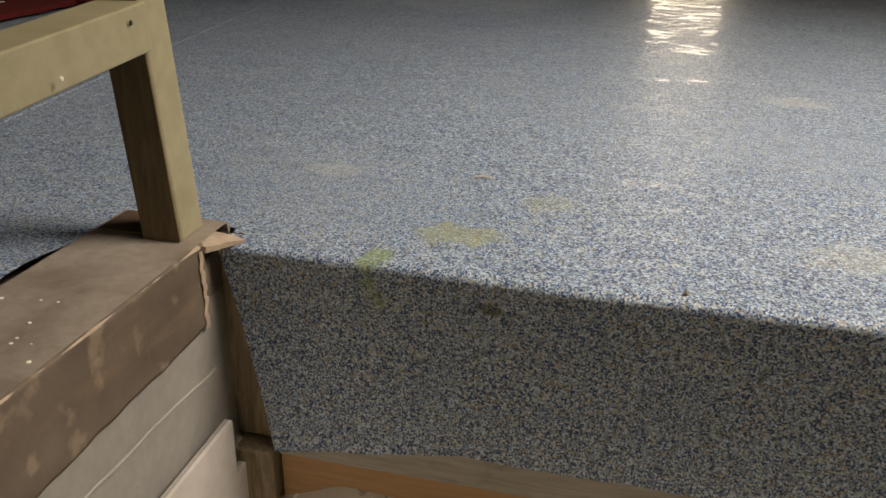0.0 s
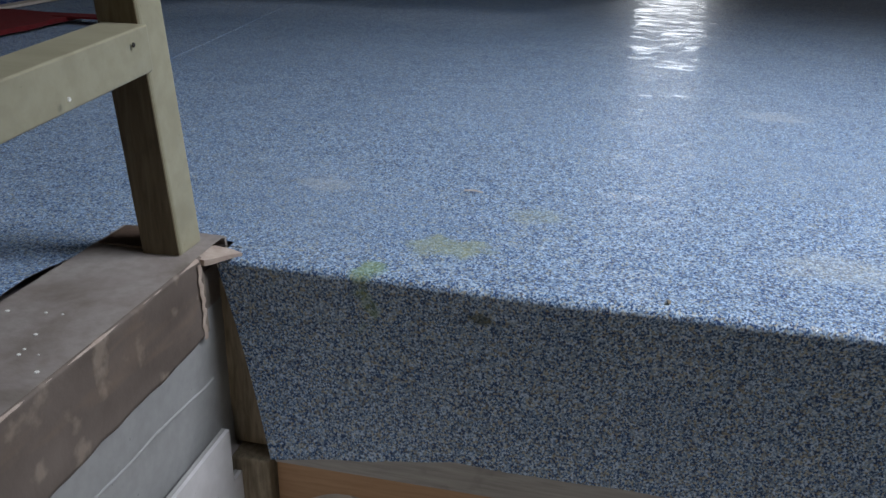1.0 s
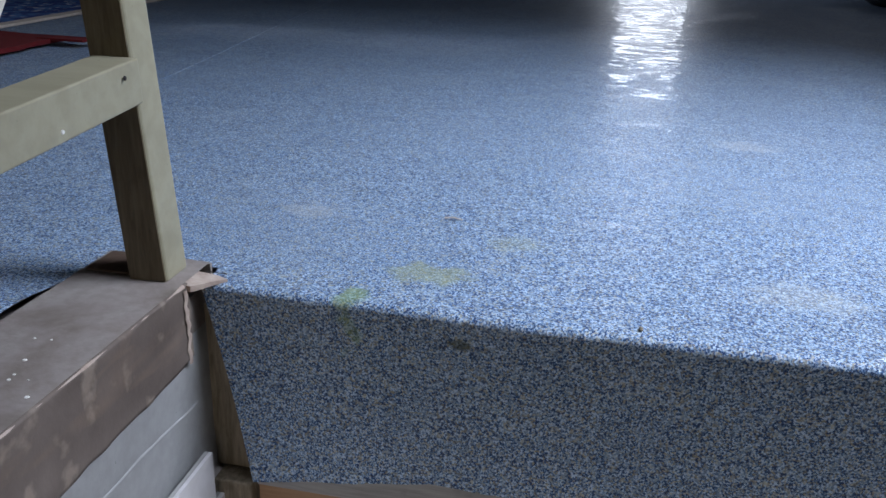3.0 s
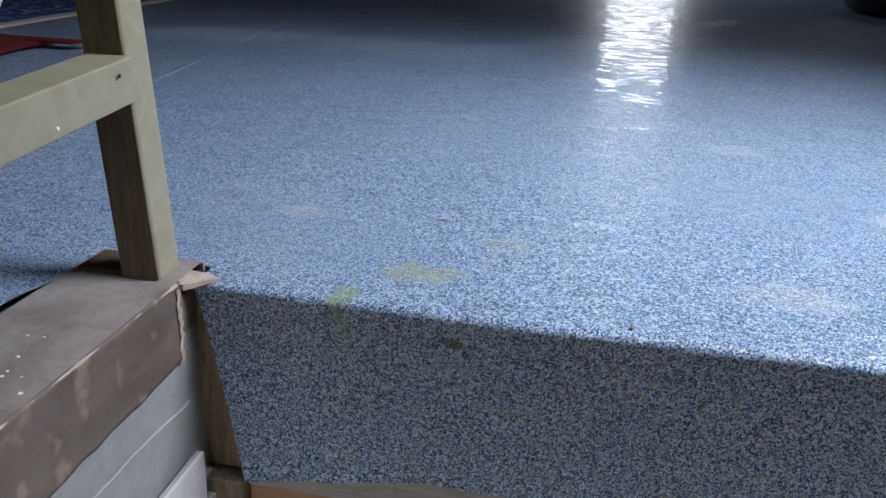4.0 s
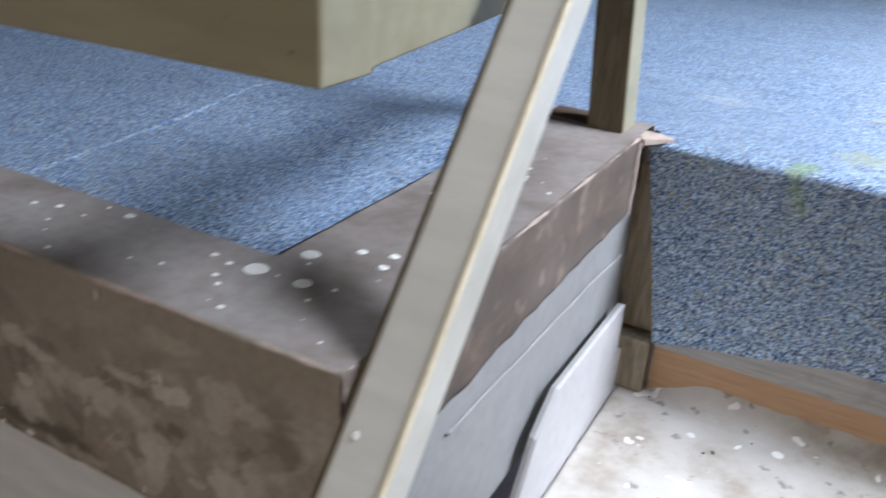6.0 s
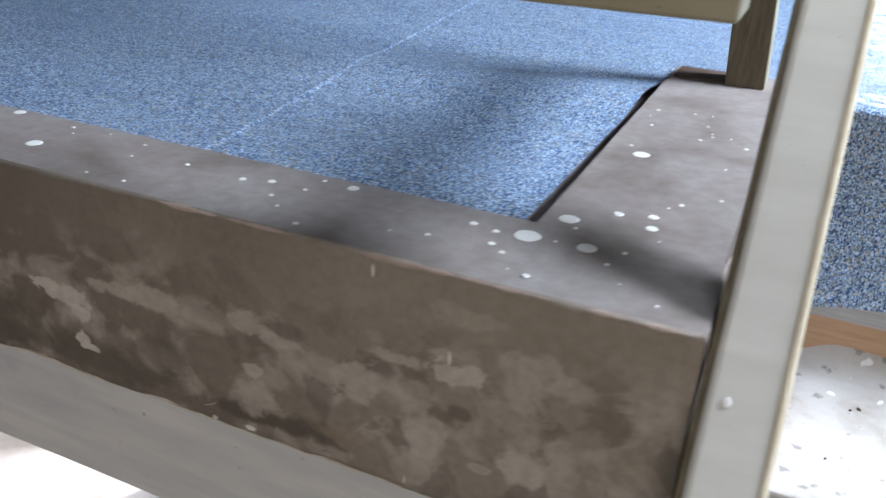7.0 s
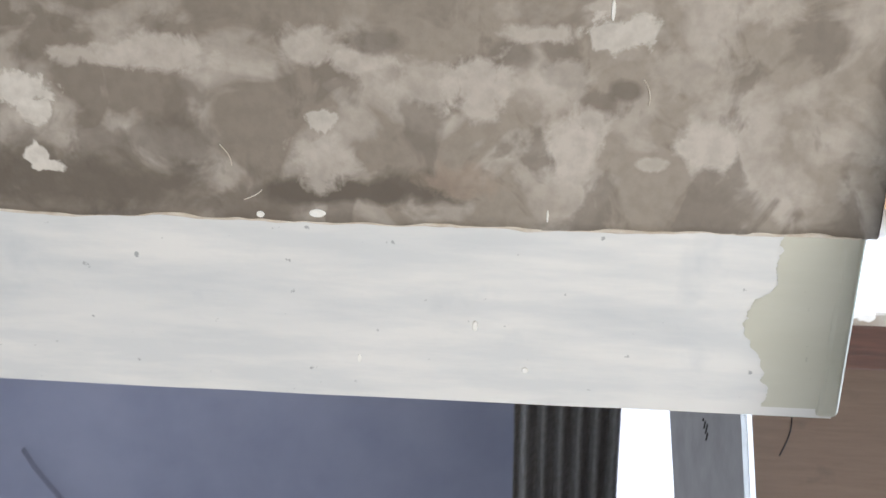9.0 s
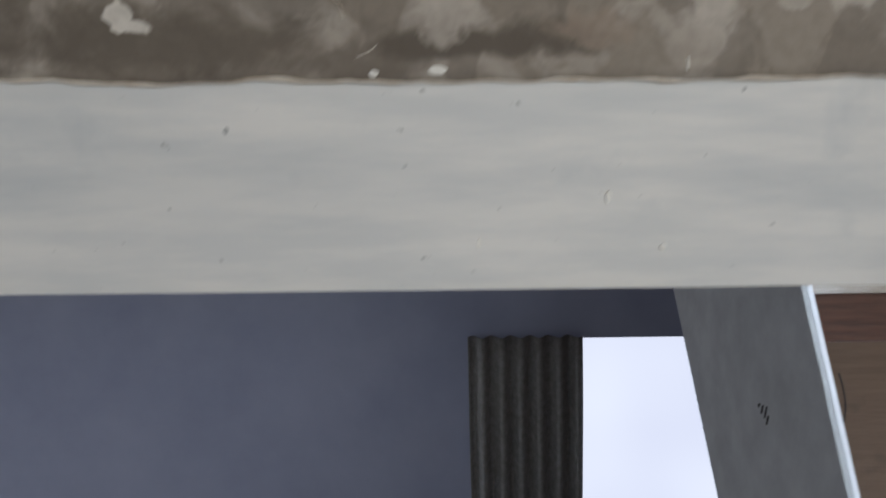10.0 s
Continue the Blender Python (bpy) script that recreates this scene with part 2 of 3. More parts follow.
def glow_material(name, colour, strength):
    m = bpy.data.materials.new(name)
    m.use_nodes = True
    m.node_tree.nodes.remove(m.node_tree.nodes["Principled BSDF"])
    e = m.node_tree.nodes.new("ShaderNodeEmission")
    e.inputs[1].default_value = strength
    cloud, tone = m.node_tree.nodes.new("ShaderNodeTexNoise"), m.node_tree.nodes.new("ShaderNodeValToRGB")
    cloud.inputs["Scale"].default_value = 2.2
    for el, p, f in zip(tone.color_ramp.elements, (0.35, 0.65), (0.86, 1.0)):
        el.position, el.color = p, (colour[0] * f, colour[1] * f, colour[2] * (0.35 + 0.65 * f), 1)
    m.node_tree.links.new(cloud.outputs["Fac"], tone.inputs[0])
    m.node_tree.links.new(tone.outputs[0], e.inputs[0])
    m.node_tree.links.new(e.outputs[0], m.node_tree.nodes["Material Output"].inputs[0])
    return m


VINYL = vinyl_material()
PLASTER = plaster_material()
SIDEPLASTER = side_plaster_material()
CEMENT = cement_top_material()
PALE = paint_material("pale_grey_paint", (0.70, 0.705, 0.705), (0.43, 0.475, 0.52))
# Darker copy of the beam paint: the side face's shade is in its colour.
SHADEDPALE = paint_material("shaded_pale_paint", (0.31, 0.315, 0.32), (0.23, 0.23, 0.23))
CREAM = paint_material("cream_grey_gloss_paint", (0.33, 0.31, 0.22), (0.24, 0.22, 0.15), 0.45)
BAR = paint_material("grey_gloss_paint", (0.60, 0.585, 0.53), (0.48, 0.465, 0.415), 0.4)
OLIVE = paint_material("olive_patch_paint", (0.51, 0.515, 0.45), (0.45, 0.455, 0.385))
STRING = paint_material("lilac_white_paint", (0.54, 0.53, 0.545), (0.44, 0.43, 0.44))
BROWNWOOD = wood_material("brown_plywood", (0.078, 0.046, 0.027), (0.10, 0.062, 0.038))
ORANGE = wood_material("orange_wood", (0.36, 0.21, 0.115), (0.44, 0.275, 0.16))
# Brown darkened for the shaded sides of the post and the handrail.
DARKFACE = wood_material("shaded_brown_timber", (0.085, 0.065, 0.034), (0.15, 0.12, 0.07), 0.55, (40, 40, 4))
REDWOOD = wood_material("dark_red_wood", (0.045, 0.018, 0.011), (0.08, 0.032, 0.02), 0.45)
RAILSHADE = wood_material("handrail_shade_black", (0.010, 0.008, 0.007), (0.022, 0.017, 0.014), 0.7)
OLIVEWOOD = wood_material("stained_timber", (0.16, 0.128, 0.085), (0.31, 0.26, 0.19), 0.6, (30, 30, 4))
GREYBACK = plain_material("shaded_board_back", (0.26, 0.26, 0.257), (0.33, 0.33, 0.326), 25, 0.85)
GREYWOOD = wood_material("grey_board", (0.27, 0.265, 0.26), (0.38, 0.375, 0.37))
TREAD = tread_material()
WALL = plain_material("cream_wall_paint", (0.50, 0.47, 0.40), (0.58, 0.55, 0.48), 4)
# Dimness of the unseen walls put into a dark brown, against bounce and reflections.
DIMWALL = plain_material("low_bounce_brown", (0.055, 0.046, 0.038), (0.085, 0.072, 0.06), 4)
LAVENDER = plain_material("lavender_wall_paint", (0.30, 0.33, 0.46), (0.36, 0.39, 0.52), 3)
# Unseen ceiling, darkened so that it bounces little light.
CEILING = plain_material("low_bounce_ceiling", (0.12, 0.10, 0.08), (0.17, 0.145, 0.12), 3)
LOWFLOOR = plain_material("grey_cement_floor", (0.36, 0.35, 0.33), (0.50, 0.49, 0.47), 6)
YARD = plain_material("pale_yard_concrete", (0.26, 0.255, 0.245), (0.44, 0.43, 0.41), 9)
WHITE = plain_material("white_drip_paint", (0.78, 0.78, 0.75), (0.84, 0.84, 0.82), 80, 0.5)
GREYCLOTH = plain_material("dark_grey_curtain_cloth", (0.18, 0.175, 0.17), (0.25, 0.245, 0.24), 60, 0.9)
TUBE = plain_material("white_plastic_tube", (0.74, 0.74, 0.74), (0.80, 0.80, 0.80), 50, 0.35)
EDGEWEAR = plain_material("worn_cream_edge", (0.62, 0.55, 0.40), (0.74, 0.67, 0.52), 60, 0.5)
LIP = plain_material("pinkish_plaster", (0.36, 0.28, 0.24), (0.46, 0.38, 0.33), 60, 0.8)
PAINTLIP = plain_material("cream_paint_lip", (0.50, 0.43, 0.35), (0.66, 0.62, 0.56), 90, 0.6)
REDBROWN = plain_material("post_shadow_brown", (0.075, 0.048, 0.036), (0.12, 0.08, 0.06), 40, 0.6)
NIGHT = plain_material("black_pile", (0.015, 0.012, 0.014), (0.03, 0.025, 0.025), 90, 0.95, 0.4)
BLACK = plain_material("black_plastic", (0.012, 0.012, 0.014), (0.025, 0.025, 0.028), 50, 0.4)
DAYLIGHT = glow_material("overcast_daylight", (0.93, 0.95, 1.0), 0.27)


# ---- mesh helpers ----
def mesh_of(bm, material, smooth=False):
    me = bpy.data.meshes.new("mesh")
    bm.normal_update()
    bm.to_mesh(me)
    bm.free()
    me.materials.append(material)
    for p in me.polygons:
        p.use_smooth = smooth
    return me


def part(name, bm, material, parent, label="", smooth=False):
    ob = new(name, mesh_of(bm, material, smooth))
    ob.parent = parent
    return tagged(ob, label)


def thing(name, label, category, group=""):
    return tagged(new(name), label, category, group)


def setting(name, bm, material, label, category, smooth=False):
    return tagged(new(name, mesh_of(bm, material, smooth)), label, category, kind="structure")


def box(x0, x1, y0, y1, z0, z1, bevel=0.0, segments=2):
    bm = bmesh.new()
    bmesh.ops.create_cube(bm, size=1.0)
    for v in bm.verts:
        v.co = Vector(((x0 + x1) / 2 + v.co.x * (x1 - x0), (y0 + y1) / 2 + v.co.y * (y1 - y0), (z0 + z1) / 2 + v.co.z * (z1 - z0)))
    if bevel:
        bmesh.ops.bevel(bm, geom=bm.edges[:], offset=bevel, segments=segments, profile=0.5, affect="EDGES")
    return bm


def bar(a, b, width, depth, up=(0, 0, 1), bevel=0.003, side=None):
    """A square-edged bar from a to b; width along side, depth across it."""
    a, b = Vector(a), Vector(b)
    d = (b - a).normalized()
    s = Vector(side) if side else d.cross(Vector(up)).normalized()
    u = s.cross(d).normalized()
    bm = box(-width / 2, width / 2, 0, (b - a).length, -depth / 2, depth / 2, bevel, 3)
    m = Matrix((s, d, u)).transposed().to_4x4()
    bm.transform(Matrix.Translation(a) @ m)
    return bm


def tube(points, radius, sides=10):
    bm = bmesh.new()
    points = [Vector(p) for p in points]
    rings = []
    for i, p in enumerate(points):
        d = (points[min(i + 1, len(points) - 1)] - points[max(i - 1, 0)]).normalized()
        s = d.cross(Vector((0.13, 0.27, 0.95))).normalized()
        u = s.cross(d)
        rings.append([bm.verts.new(p + radius * (math.cos(a) * s + math.sin(a) * u)) for a in (2 * math.pi * k / sides for k in range(sides))])
    for r, q in zip(rings, rings[1:]):
        for k in range(sides):
            bm.faces.new((r[k], r[(k + 1) % sides], q[(k + 1) % sides], q[k]))
    bm.faces.new(rings[0][::-1])
    bm.faces.new(rings[-1])
    return bm


def sheet(us, vs, place):
    """A grid of faces over two rows of numbers."""
    bm = bmesh.new()
    g = [[bm.verts.new(place(u, v)) for v in vs] for u in us]
    for i in range(len(us) - 1):
        for j in range(len(vs) - 1):
            bm.faces.new((g[i][j], g[i + 1][j], g[i + 1][j + 1], g[i][j + 1]))
    return bm


def steps(a, b, n):
    return [a + (b - a) * i / n for i in range(n + 1)]


def n3(x, y, z=0.0):
    return noise.noise(Vector((x, y, z)))


# ---- the room shell ----
X0, X1, Y0, Y1 = -3.6, 2.2, -2.5, 4.6
LOW, TOP, UNDER = -2.6, 2.45, -0.191


def wall_with_holes(name, axis, at, a0, a1, z0, z1, holes, material, label, thick=0.14, out=1):
    """A wall of piers and spandrels round its openings, along x or y."""
    cuts = sorted({a0, a1, *(h[0] for h in holes), *(h[1] for h in holes)})
    bm = bmesh.new()
    for p, q in zip(cuts, cuts[1:]):
        spans = sorted((h[2], h[3]) for h in holes if h[0] <= p and h[1] >= q)
        z = z0
        for lo, hi in spans + [(z1, z1)]:
            if lo > z + 1e-4:
                t0, t1 = sorted((at, at + out * thick))
                piece = box(p, q, t0, t1, z, lo) if axis == "x" else box(t0, t1, p, q, z, lo)
                me = bpy.data.meshes.new("tmp")
                piece.to_mesh(me)
                piece.free()
                bm.from_mesh(me)
                bpy.data.meshes.remove(me)
            z = hi
    return setting(name, bm, material, label, "wall")


wall_with_holes("wall_north", "x", Y1, X0, X1, UNDER, TOP, [(0.28, 0.62, 0.10, 0.60), (1.0, 1.9, 1.25, 2.1)], DIMWALL, "brown wall darkened to look unlit, with two bright windows")
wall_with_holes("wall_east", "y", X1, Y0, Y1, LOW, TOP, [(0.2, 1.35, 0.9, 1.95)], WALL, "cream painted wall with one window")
wall_with_holes("wall_west", "y", X0, Y0, Y1, LOW, TOP, [(-1.95, -0.85, -1.55, -0.45)], DIMWALL, "brown wall darkened to cut bounce light", out=-1)
wall_with_holes("wall_south", "x", Y0, X0, X1, LOW, TOP, [(-0.35, 0.95, -0.4, 0.7)], DIMWALL, "darkened brown stairwell wall with an opening added for fill light", out=-1)
wall_with_holes("wall_below", "x", 2.0, X0, X1, LOW, UNDER, [(-0.10, 0.80, -1.75, -0.74), (-3.3, -2.25, LOW, -0.75)], LAVENDER, "lavender painted wall of the lower room")
# The gap in the ceiling is added to let the overhead lamp through.
ceiling_bm = bmesh.new()
for x0, x1, y0, y1 in ((X0, 0.15, Y0, Y1), (0.95, X1, Y0, Y1), (0.15, 0.95, Y0, -0.06), (0.15, 0.95, 0.66, Y1)):
    piece = box(x0, x1, y0, y1, TOP, TOP + 0.12)
    me = bpy.data.meshes.new("tmp")
    piece.to_mesh(me)
    piece.free()
    ceiling_bm.from_mesh(me)
    bpy.data.meshes.remove(me)
setting("ceiling", ceiling_bm, CEILING, "darkened brown ceiling with an opening added for overhead fill light", "ceiling")
# Unseen wall stub added to block the right light from the far floor.
wall_with_holes("wall_blocker", "x", 1.75, 1.0, X1, -0.016, TOP, [], DIMWALL, "added unseen wall that shades the far floor", 0.1)
# Unseen wall added near the stair so the right light falls off sooner.
wall_with_holes("wall_added", "y", 1.45, Y0, 1.75, LOW, TOP, [(0.35, 1.15, 1.05, 1.75)], DIMWALL, "added unseen wall bringing the right window close to the stair", 0.12)
setting("floor_below", box(X0, X1, Y0, 2.0, LOW - 0.1, LOW), LOWFLOOR, "grey cement floor of the lower room", "floor")
setting("ground", sheet(steps(-400, 400, 4), [2.0, 3.0, 6.0, 30.0, 400.0], lambda x, y: (x, y, LOW - 0.05)), YARD, "pale sunlit concrete yard outside the door", "ground")


def window(name, x0, x1, y, z0, z1, axis="x", bars=1):
    w = tagged(new(name), "painted timber window frame against bright daylight", "window", kind="structure")
    def piece(label, p0, p1, q0, q1):
        bm = box(p0, p1, y, y + 0.05, q0, q1, 0.003) if axis == "x" else box(y, y + 0.05, p0, p1, q0, q1, 0.003)
        part(label, bm, PALE, w)
    piece("frame", x0, x0 + 0.035, z0, z1)
    piece("frame", x1 - 0.035, x1, z0, z1)
    piece("frame", x0 + 0.035, x1 - 0.035, z1 - 0.035, z1)
    piece("sill", x0 + 0.035, x1 - 0.035, z0, z0 + 0.035)
    for i in range(bars):
        c = x0 + (x1 - x0) * (i + 1) / (bars + 1)
        piece("mullion", c - 0.012, c + 0.012, z0 + 0.035, z1 - 0.035)
    return w


window("window_1", 0.28, 0.62, Y1 + 0.03, 0.10, 0.60)
window("window_2", 1.0, 1.9, Y1 + 0.03, 1.25, 2.1)
window("window_3", 0.35, 1.15, 1.48, 1.05, 1.75, "y")
# Frames added round the two invented openings of the fill lamps.
window("fill_window_5", -0.35, 0.95, Y0 - 0.08, -0.4, 0.7)
window("fill_window_4", -1.95, -0.85, X0 - 0.08, -1.55, -0.45, "y")
for args in ((0.1, 0.8, Y1 + 0.5, -0.1, 1.1), (0.8, 2.1, Y1 + 0.5, 1.1, 2.3), (-0.5, 1.3, 2.5, -2.2, -0.22)):
    x0, x1, y, z0, z1 = args
    setting("backdrop", box(x0, x1, y, y + 0.02, z0, z1), DAYLIGHT, "bright overcast daylight beyond the opening", "backdrop")

# ---- floor slab with plastered edge ----
CURB, ARM, BACK = 0.068, -0.087, 0.44
setting("floor_slab", box(X0, -0.004, 0.004, Y1, UNDER, -0.016), CEMENT, "concrete upper floor slab", "floor slab")
setting("floor_slab", box(-0.004, X1, 0.437, Y1, UNDER, -0.016), CEMENT, "concrete upper floor slab", "floor slab")
edge = tagged(new("slab_edge"), "brown cement-plastered slab edge above pale grey paint", "slab edge", kind="structure")


def edge_low(s):
    """The lower limit of the plaster along the front (s < 0: x) and the side (s > 0: y)."""
    base = -0.117 if s < 0 else -0.117 + 0.046 * min(1.0, s / 0.04) + 0.010 * min(1.0, s / 0.39)
    return base + 0.0035 * n3(s * 13, 4.0) + 0.0016 * n3(s * 55, 9.0)


def curb_point(s, v):
    """Round the nose of the curb: v 0 at the lower limit, 1 at the inner edge of the top."""
    lo = edge_low(s)
    if v < 0:
        off, z = 0.0045, lo
    elif v <= 0.70:
        f = v / 0.70
        off, z = -0.0012 * n3(s * 30, f * 3.0), lo + (-0.0025 - lo) * f
    elif v <= 0.8:
        a = (v - 0.70) / 0.1 * math.pi / 2
        off, z = 0.0025 * (1 - math.cos(a)), -0.0025 + 0.0025 * math.sin(a)
    else:
        f = (v - 0.8) / 0.2
        off, z = 0.0025 + f * ((CURB if s < 0 else -ARM) - 0.0025), 0.0006 * n3(s * 25, f * 4)
    return (s, off, z) if s < 0 else (-off, s, z)


VS = [-0.1] + steps(0, 0.7, 22) + steps(0.725, 0.8, 3) + steps(0.85, 1.0, 4)
US = steps(-2.6, -0.62, 40) + steps(-0.61, -0.0045, 140)
front_v = [v for v in VS if v <= 0.8]
top_v = [v for v in VS if v >= 0.8]


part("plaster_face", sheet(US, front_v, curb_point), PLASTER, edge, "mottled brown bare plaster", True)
part("curb_top", sheet(US + [-0.0005], top_v, curb_point), CEMENT, edge, "smooth brown cement with paint drips", True)
SS = steps(0.0045, 0.40, 90)
part("plaster_face", sheet([0.0005] + SS, front_v, curb_point), SIDEPLASTER, edge, "smooth brown bare plaster", True)
part("curb_top", sheet([CURB - 0.001] + steps(0.075, 0.40, 60) + [BACK], top_v, curb_point), CEMENT, edge, "", True)
part("curb_corner", sheet(steps(-0.0045, -0.0005, 3), front_v, curb_point), PLASTER, edge, "", True)
part("curb_corner", box(ARM + 0.002, -0.0035, 0.0035, CURB, -0.02, -0.0006), CEMENT, edge)
part("curb_back", box(ARM, -0.001, BACK - 0.003, BACK, -0.016, -0.0005), CEMENT, edge)
part("curb_inner", box(ARM - 0.001, ARM + 0.001, CURB, BACK, -0.016, -0.001), CEMENT, edge)


def painted_face(s, z):
    return (s, 0.003 + 0.0008 * n3(s * 20, z * 40), z) if s < 0 else (-0.003 + 0.0008 * n3(s * 20, z * 40), s, z)


ZS = [-0.191, -0.1905, -0.189] + steps(-0.187, -0.045, 30)
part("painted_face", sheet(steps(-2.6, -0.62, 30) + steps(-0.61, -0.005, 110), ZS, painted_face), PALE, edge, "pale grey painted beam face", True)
part("painted_face", sheet(steps(0.005, 0.43, 80), ZS, painted_face), SHADEDPALE, edge, "painted beam side, greyed for shade", True)
part("corner_post", box(-0.012, -0.0022, 0.0022, 0.012, UNDER, -0.09, 0.003, 3), OLIVE, edge)


def olive_patch(s, v):
    left = -0.032 - 0.010 * math.exp(-((v - 0.45) / 0.17) ** 2) + 0.0035 * n3(v * 7, 5.0) + 0.0018 * n3(v * 24, 8.0) + 0.0007 * n3(v * 80, 3.0)
    x, z = left + (-0.006 - left) * s, -0.187 + v * 0.078
    return (x, painted_face(x, z)[1] - 0.0003, z)


part("paint_patch", sheet(steps(0, 1, 16), steps(0, 1, 160), olive_patch), OLIVE, edge, "olive cream paint patch at the corner", True)
part("paint_ridge", sheet(steps(0.10, 0.40, 60), [0, 0.5, 1], lambda s, v: (-0.0012 + 0.0018 * (v == 0.5), s, -0.090 - 0.03 * (s - 0.1) - 0.002 * v + 0.003 * n3(s * 14, 3) + 0.0014 * n3(s * 40, 1))), SHADEDPALE, edge, "", True)


def paint_lip(s, v):
    """The raised ragged upper limit of the paint along the front."""
    half = 0.0004 + 0.0011 * max(0.0, n3(s * 60, 12.0) + 0.25)
    return (s, -0.0014 * math.sin(v * math.pi) + 0.0008, edge_low(s) + half * (2 * v - 1) + 0.0005 * n3(s * 150, 2.0))


part("paint_lip", sheet(steps(-0.61, -0.006, 420), [0, 0.3, 0.7, 1], paint_lip), PAINTLIP, edge, "raised cream edge of the old paint", True)


def arris_wear(s, v):
    """Pale wear along the nose of the curb, thickest towards the corner."""
    wide = max(0.0, n3(s * 28, 7.0) + 0.5 * n3(s * 90, 3.0) + 0.30 * (1 + s / 0.25)) * 0.006
    a = math.pi / 4 + (v - 0.5) * wide / 0.0027
    return (s, 0.0025 - 0.0028 * math.cos(a), -0.0025 + 0.0028 * math.sin(a))


def side_arris_wear(s, v):
    """Pale broken wear along the nose of the curb above the stair."""
    wide = max(0.0, n3(s * 24, 17.0) + 0.6 * n3(s * 80, 5.0) - 0.05 + 0.6 * s) * 0.004
    a = math.pi / 4 + (v - 0.5) * wide / 0.0027
    return (-0.0025 + 0.0028 * math.cos(a), s, -0.0025 + 0.0028 * math.sin(a))


part("arris_wear", sheet(steps(0.006, 0.395, 260), steps(0, 1, 6), side_arris_wear), LIP, edge, "pale worn nose of the curb", True)
part("arris_wear", sheet(steps(-0.25, -0.005, 200), steps(0, 1, 6), arris_wear), LIP, edge, "pale worn nose of the curb", True)
for x, z, dx, dz in ((-0.232, -0.109, 0.007, 0.004), (-0.240, -0.088, 0.004, -0.008), (-0.087, -0.062, 0.002, -0.009)):
    part("scratch", tube([(x + dx * u + 0.0012 * math.sin(3 * u), -0.0006, z + dz * u) for u in steps(0, 1, 8)], 0.00022, 5), PAINTLIP, edge, "", True)

# paint drips
drip = bmesh.new()
bmesh.ops.create_circle(drip, cap_ends=True, radius=1.0, segments=14)
for v in drip.verts:
    v.co *= 1 + 0.12 * n3(v.co.x * 2, v.co.y * 2, 3)
out = bmesh.ops.extrude_face_region(drip, geom=drip.faces[:])
for v in out["geom"]:
    if isinstance(v, bmesh.types.BMVert):
        v.co = Vector((v.co.x * 0.8, v.co.y * 0.8, 1.0))
DRIP = mesh_of(drip, WHITE, False)


def drop(x, y, r, long=1.0, wall=False):
    ob = new("paint_drip", DRIP)
    ob.parent = edge
    if wall:
        ob.matrix_basis = pose(x, -0.0006 if y > -0.1165 else 0.0026, y, 90) @ Matrix.Diagonal((r * 0.8, r * 0.8 * long, 0.0004, 1))
    else:
        ob.matrix_basis = pose(x, y, 0.0002) @ Matrix.Diagonal((r, r * long, 0.0004, 1))


for x, y, r in ((-0.086, 0.051, 0.0062), (-0.059, 0.052, 0.0046), (-0.075, 0.079, 0.0050), (-0.180, 0.060, 0.0030), (-0.065, 0.192, 0.0052),
                (-0.358, 0.028, 0.0045), (-0.408, 0.063, 0.0036), (-0.233, 0.042, 0.0019), (-0.219, 0.047, 0.0021), (-0.209, 0.032, 0.0013),
                (-0.056, 0.097, 0.0028), (-0.040, 0.102, 0.0028), (-0.038, 0.088, 0.0030), (-0.074, 0.0135, 0.0018), (-0.097, 0.035, 0.0017),
                (-0.112, 0.051, 0.0020), (-0.100, 0.048, 0.0018), (-0.125, 0.029, 0.0014), (-0.181, 0.010, 0.0014), (-0.090, 0.029, 0.0015),
                (-0.197, 0.061, 0.0012), (-0.269, 0.044, 0.0012), (-0.043, 0.055, 0.0012)):
    drop(x, y, r)
rnd = random.Random(4)
for i in range(46):
    if rnd.random() < 0.6:
        drop(rnd.uniform(-0.5, -0.02), rnd.uniform(0.008, 0.06), rnd.uniform(0.0005, 0.0013))
    else:
        drop(rnd.uniform(-0.08, -0.008), rnd.uniform(0.06, 0.3), rnd.uniform(0.0005, 0.0015))
for x, z, r, l in ((-0.136, -0.007, 0.0008, 5), (-0.099, -0.039, 0.0009, 5), (-0.204, -0.1135, 0.004, 0.5), (-0.226, -0.1145, 0.002, 0.8),
                   (-0.144, -0.158, 0.0014, 2.0), (-0.19, -0.174, 0.0009, 2.6), (-0.118, -0.112, 0.0005, 6), (-0.124, -0.176, 0.0016, 1)):
    drop(x, z, r, l, True)

# ---- blue vinyl flooring ----
flooring = tagged(new("floor"), "blue speckled glossy vinyl flooring with pale stains", "floor", kind="structure")


def vinyl_z(x, y):
    near = max(0.0, 1 - abs(y - 0.25) / 0.35) if x < ARM else 0.0
    ridge = 0.0075 * math.exp(-((y - 0.33 - 0.12 * (x - ARM)) / 0.045) ** 2) * math.exp((x - ARM) / 0.5) if x <= ARM else 0.0
    z = -0.0055 + ridge + 0.0012 * n3(x * 3, y * 3) + near * 0.0022 * n3(x * 6 + y * 9, y * 3 - x * 2, 7)
    return z


def vinyl_flat(x, y):
    return (x, y, vinyl_z(x, y))


def vinyl_corner(x, y):
    """The sheet stops short of the side curb and leaves a dark gap."""
    short = 0.007 * max(0.0, min(1.0, (0.44 - y) / 0.3)) * max(0.0, 1 - (ARM - x) / 0.15)
    return (x - short, y, vinyl_z(x - short, y))


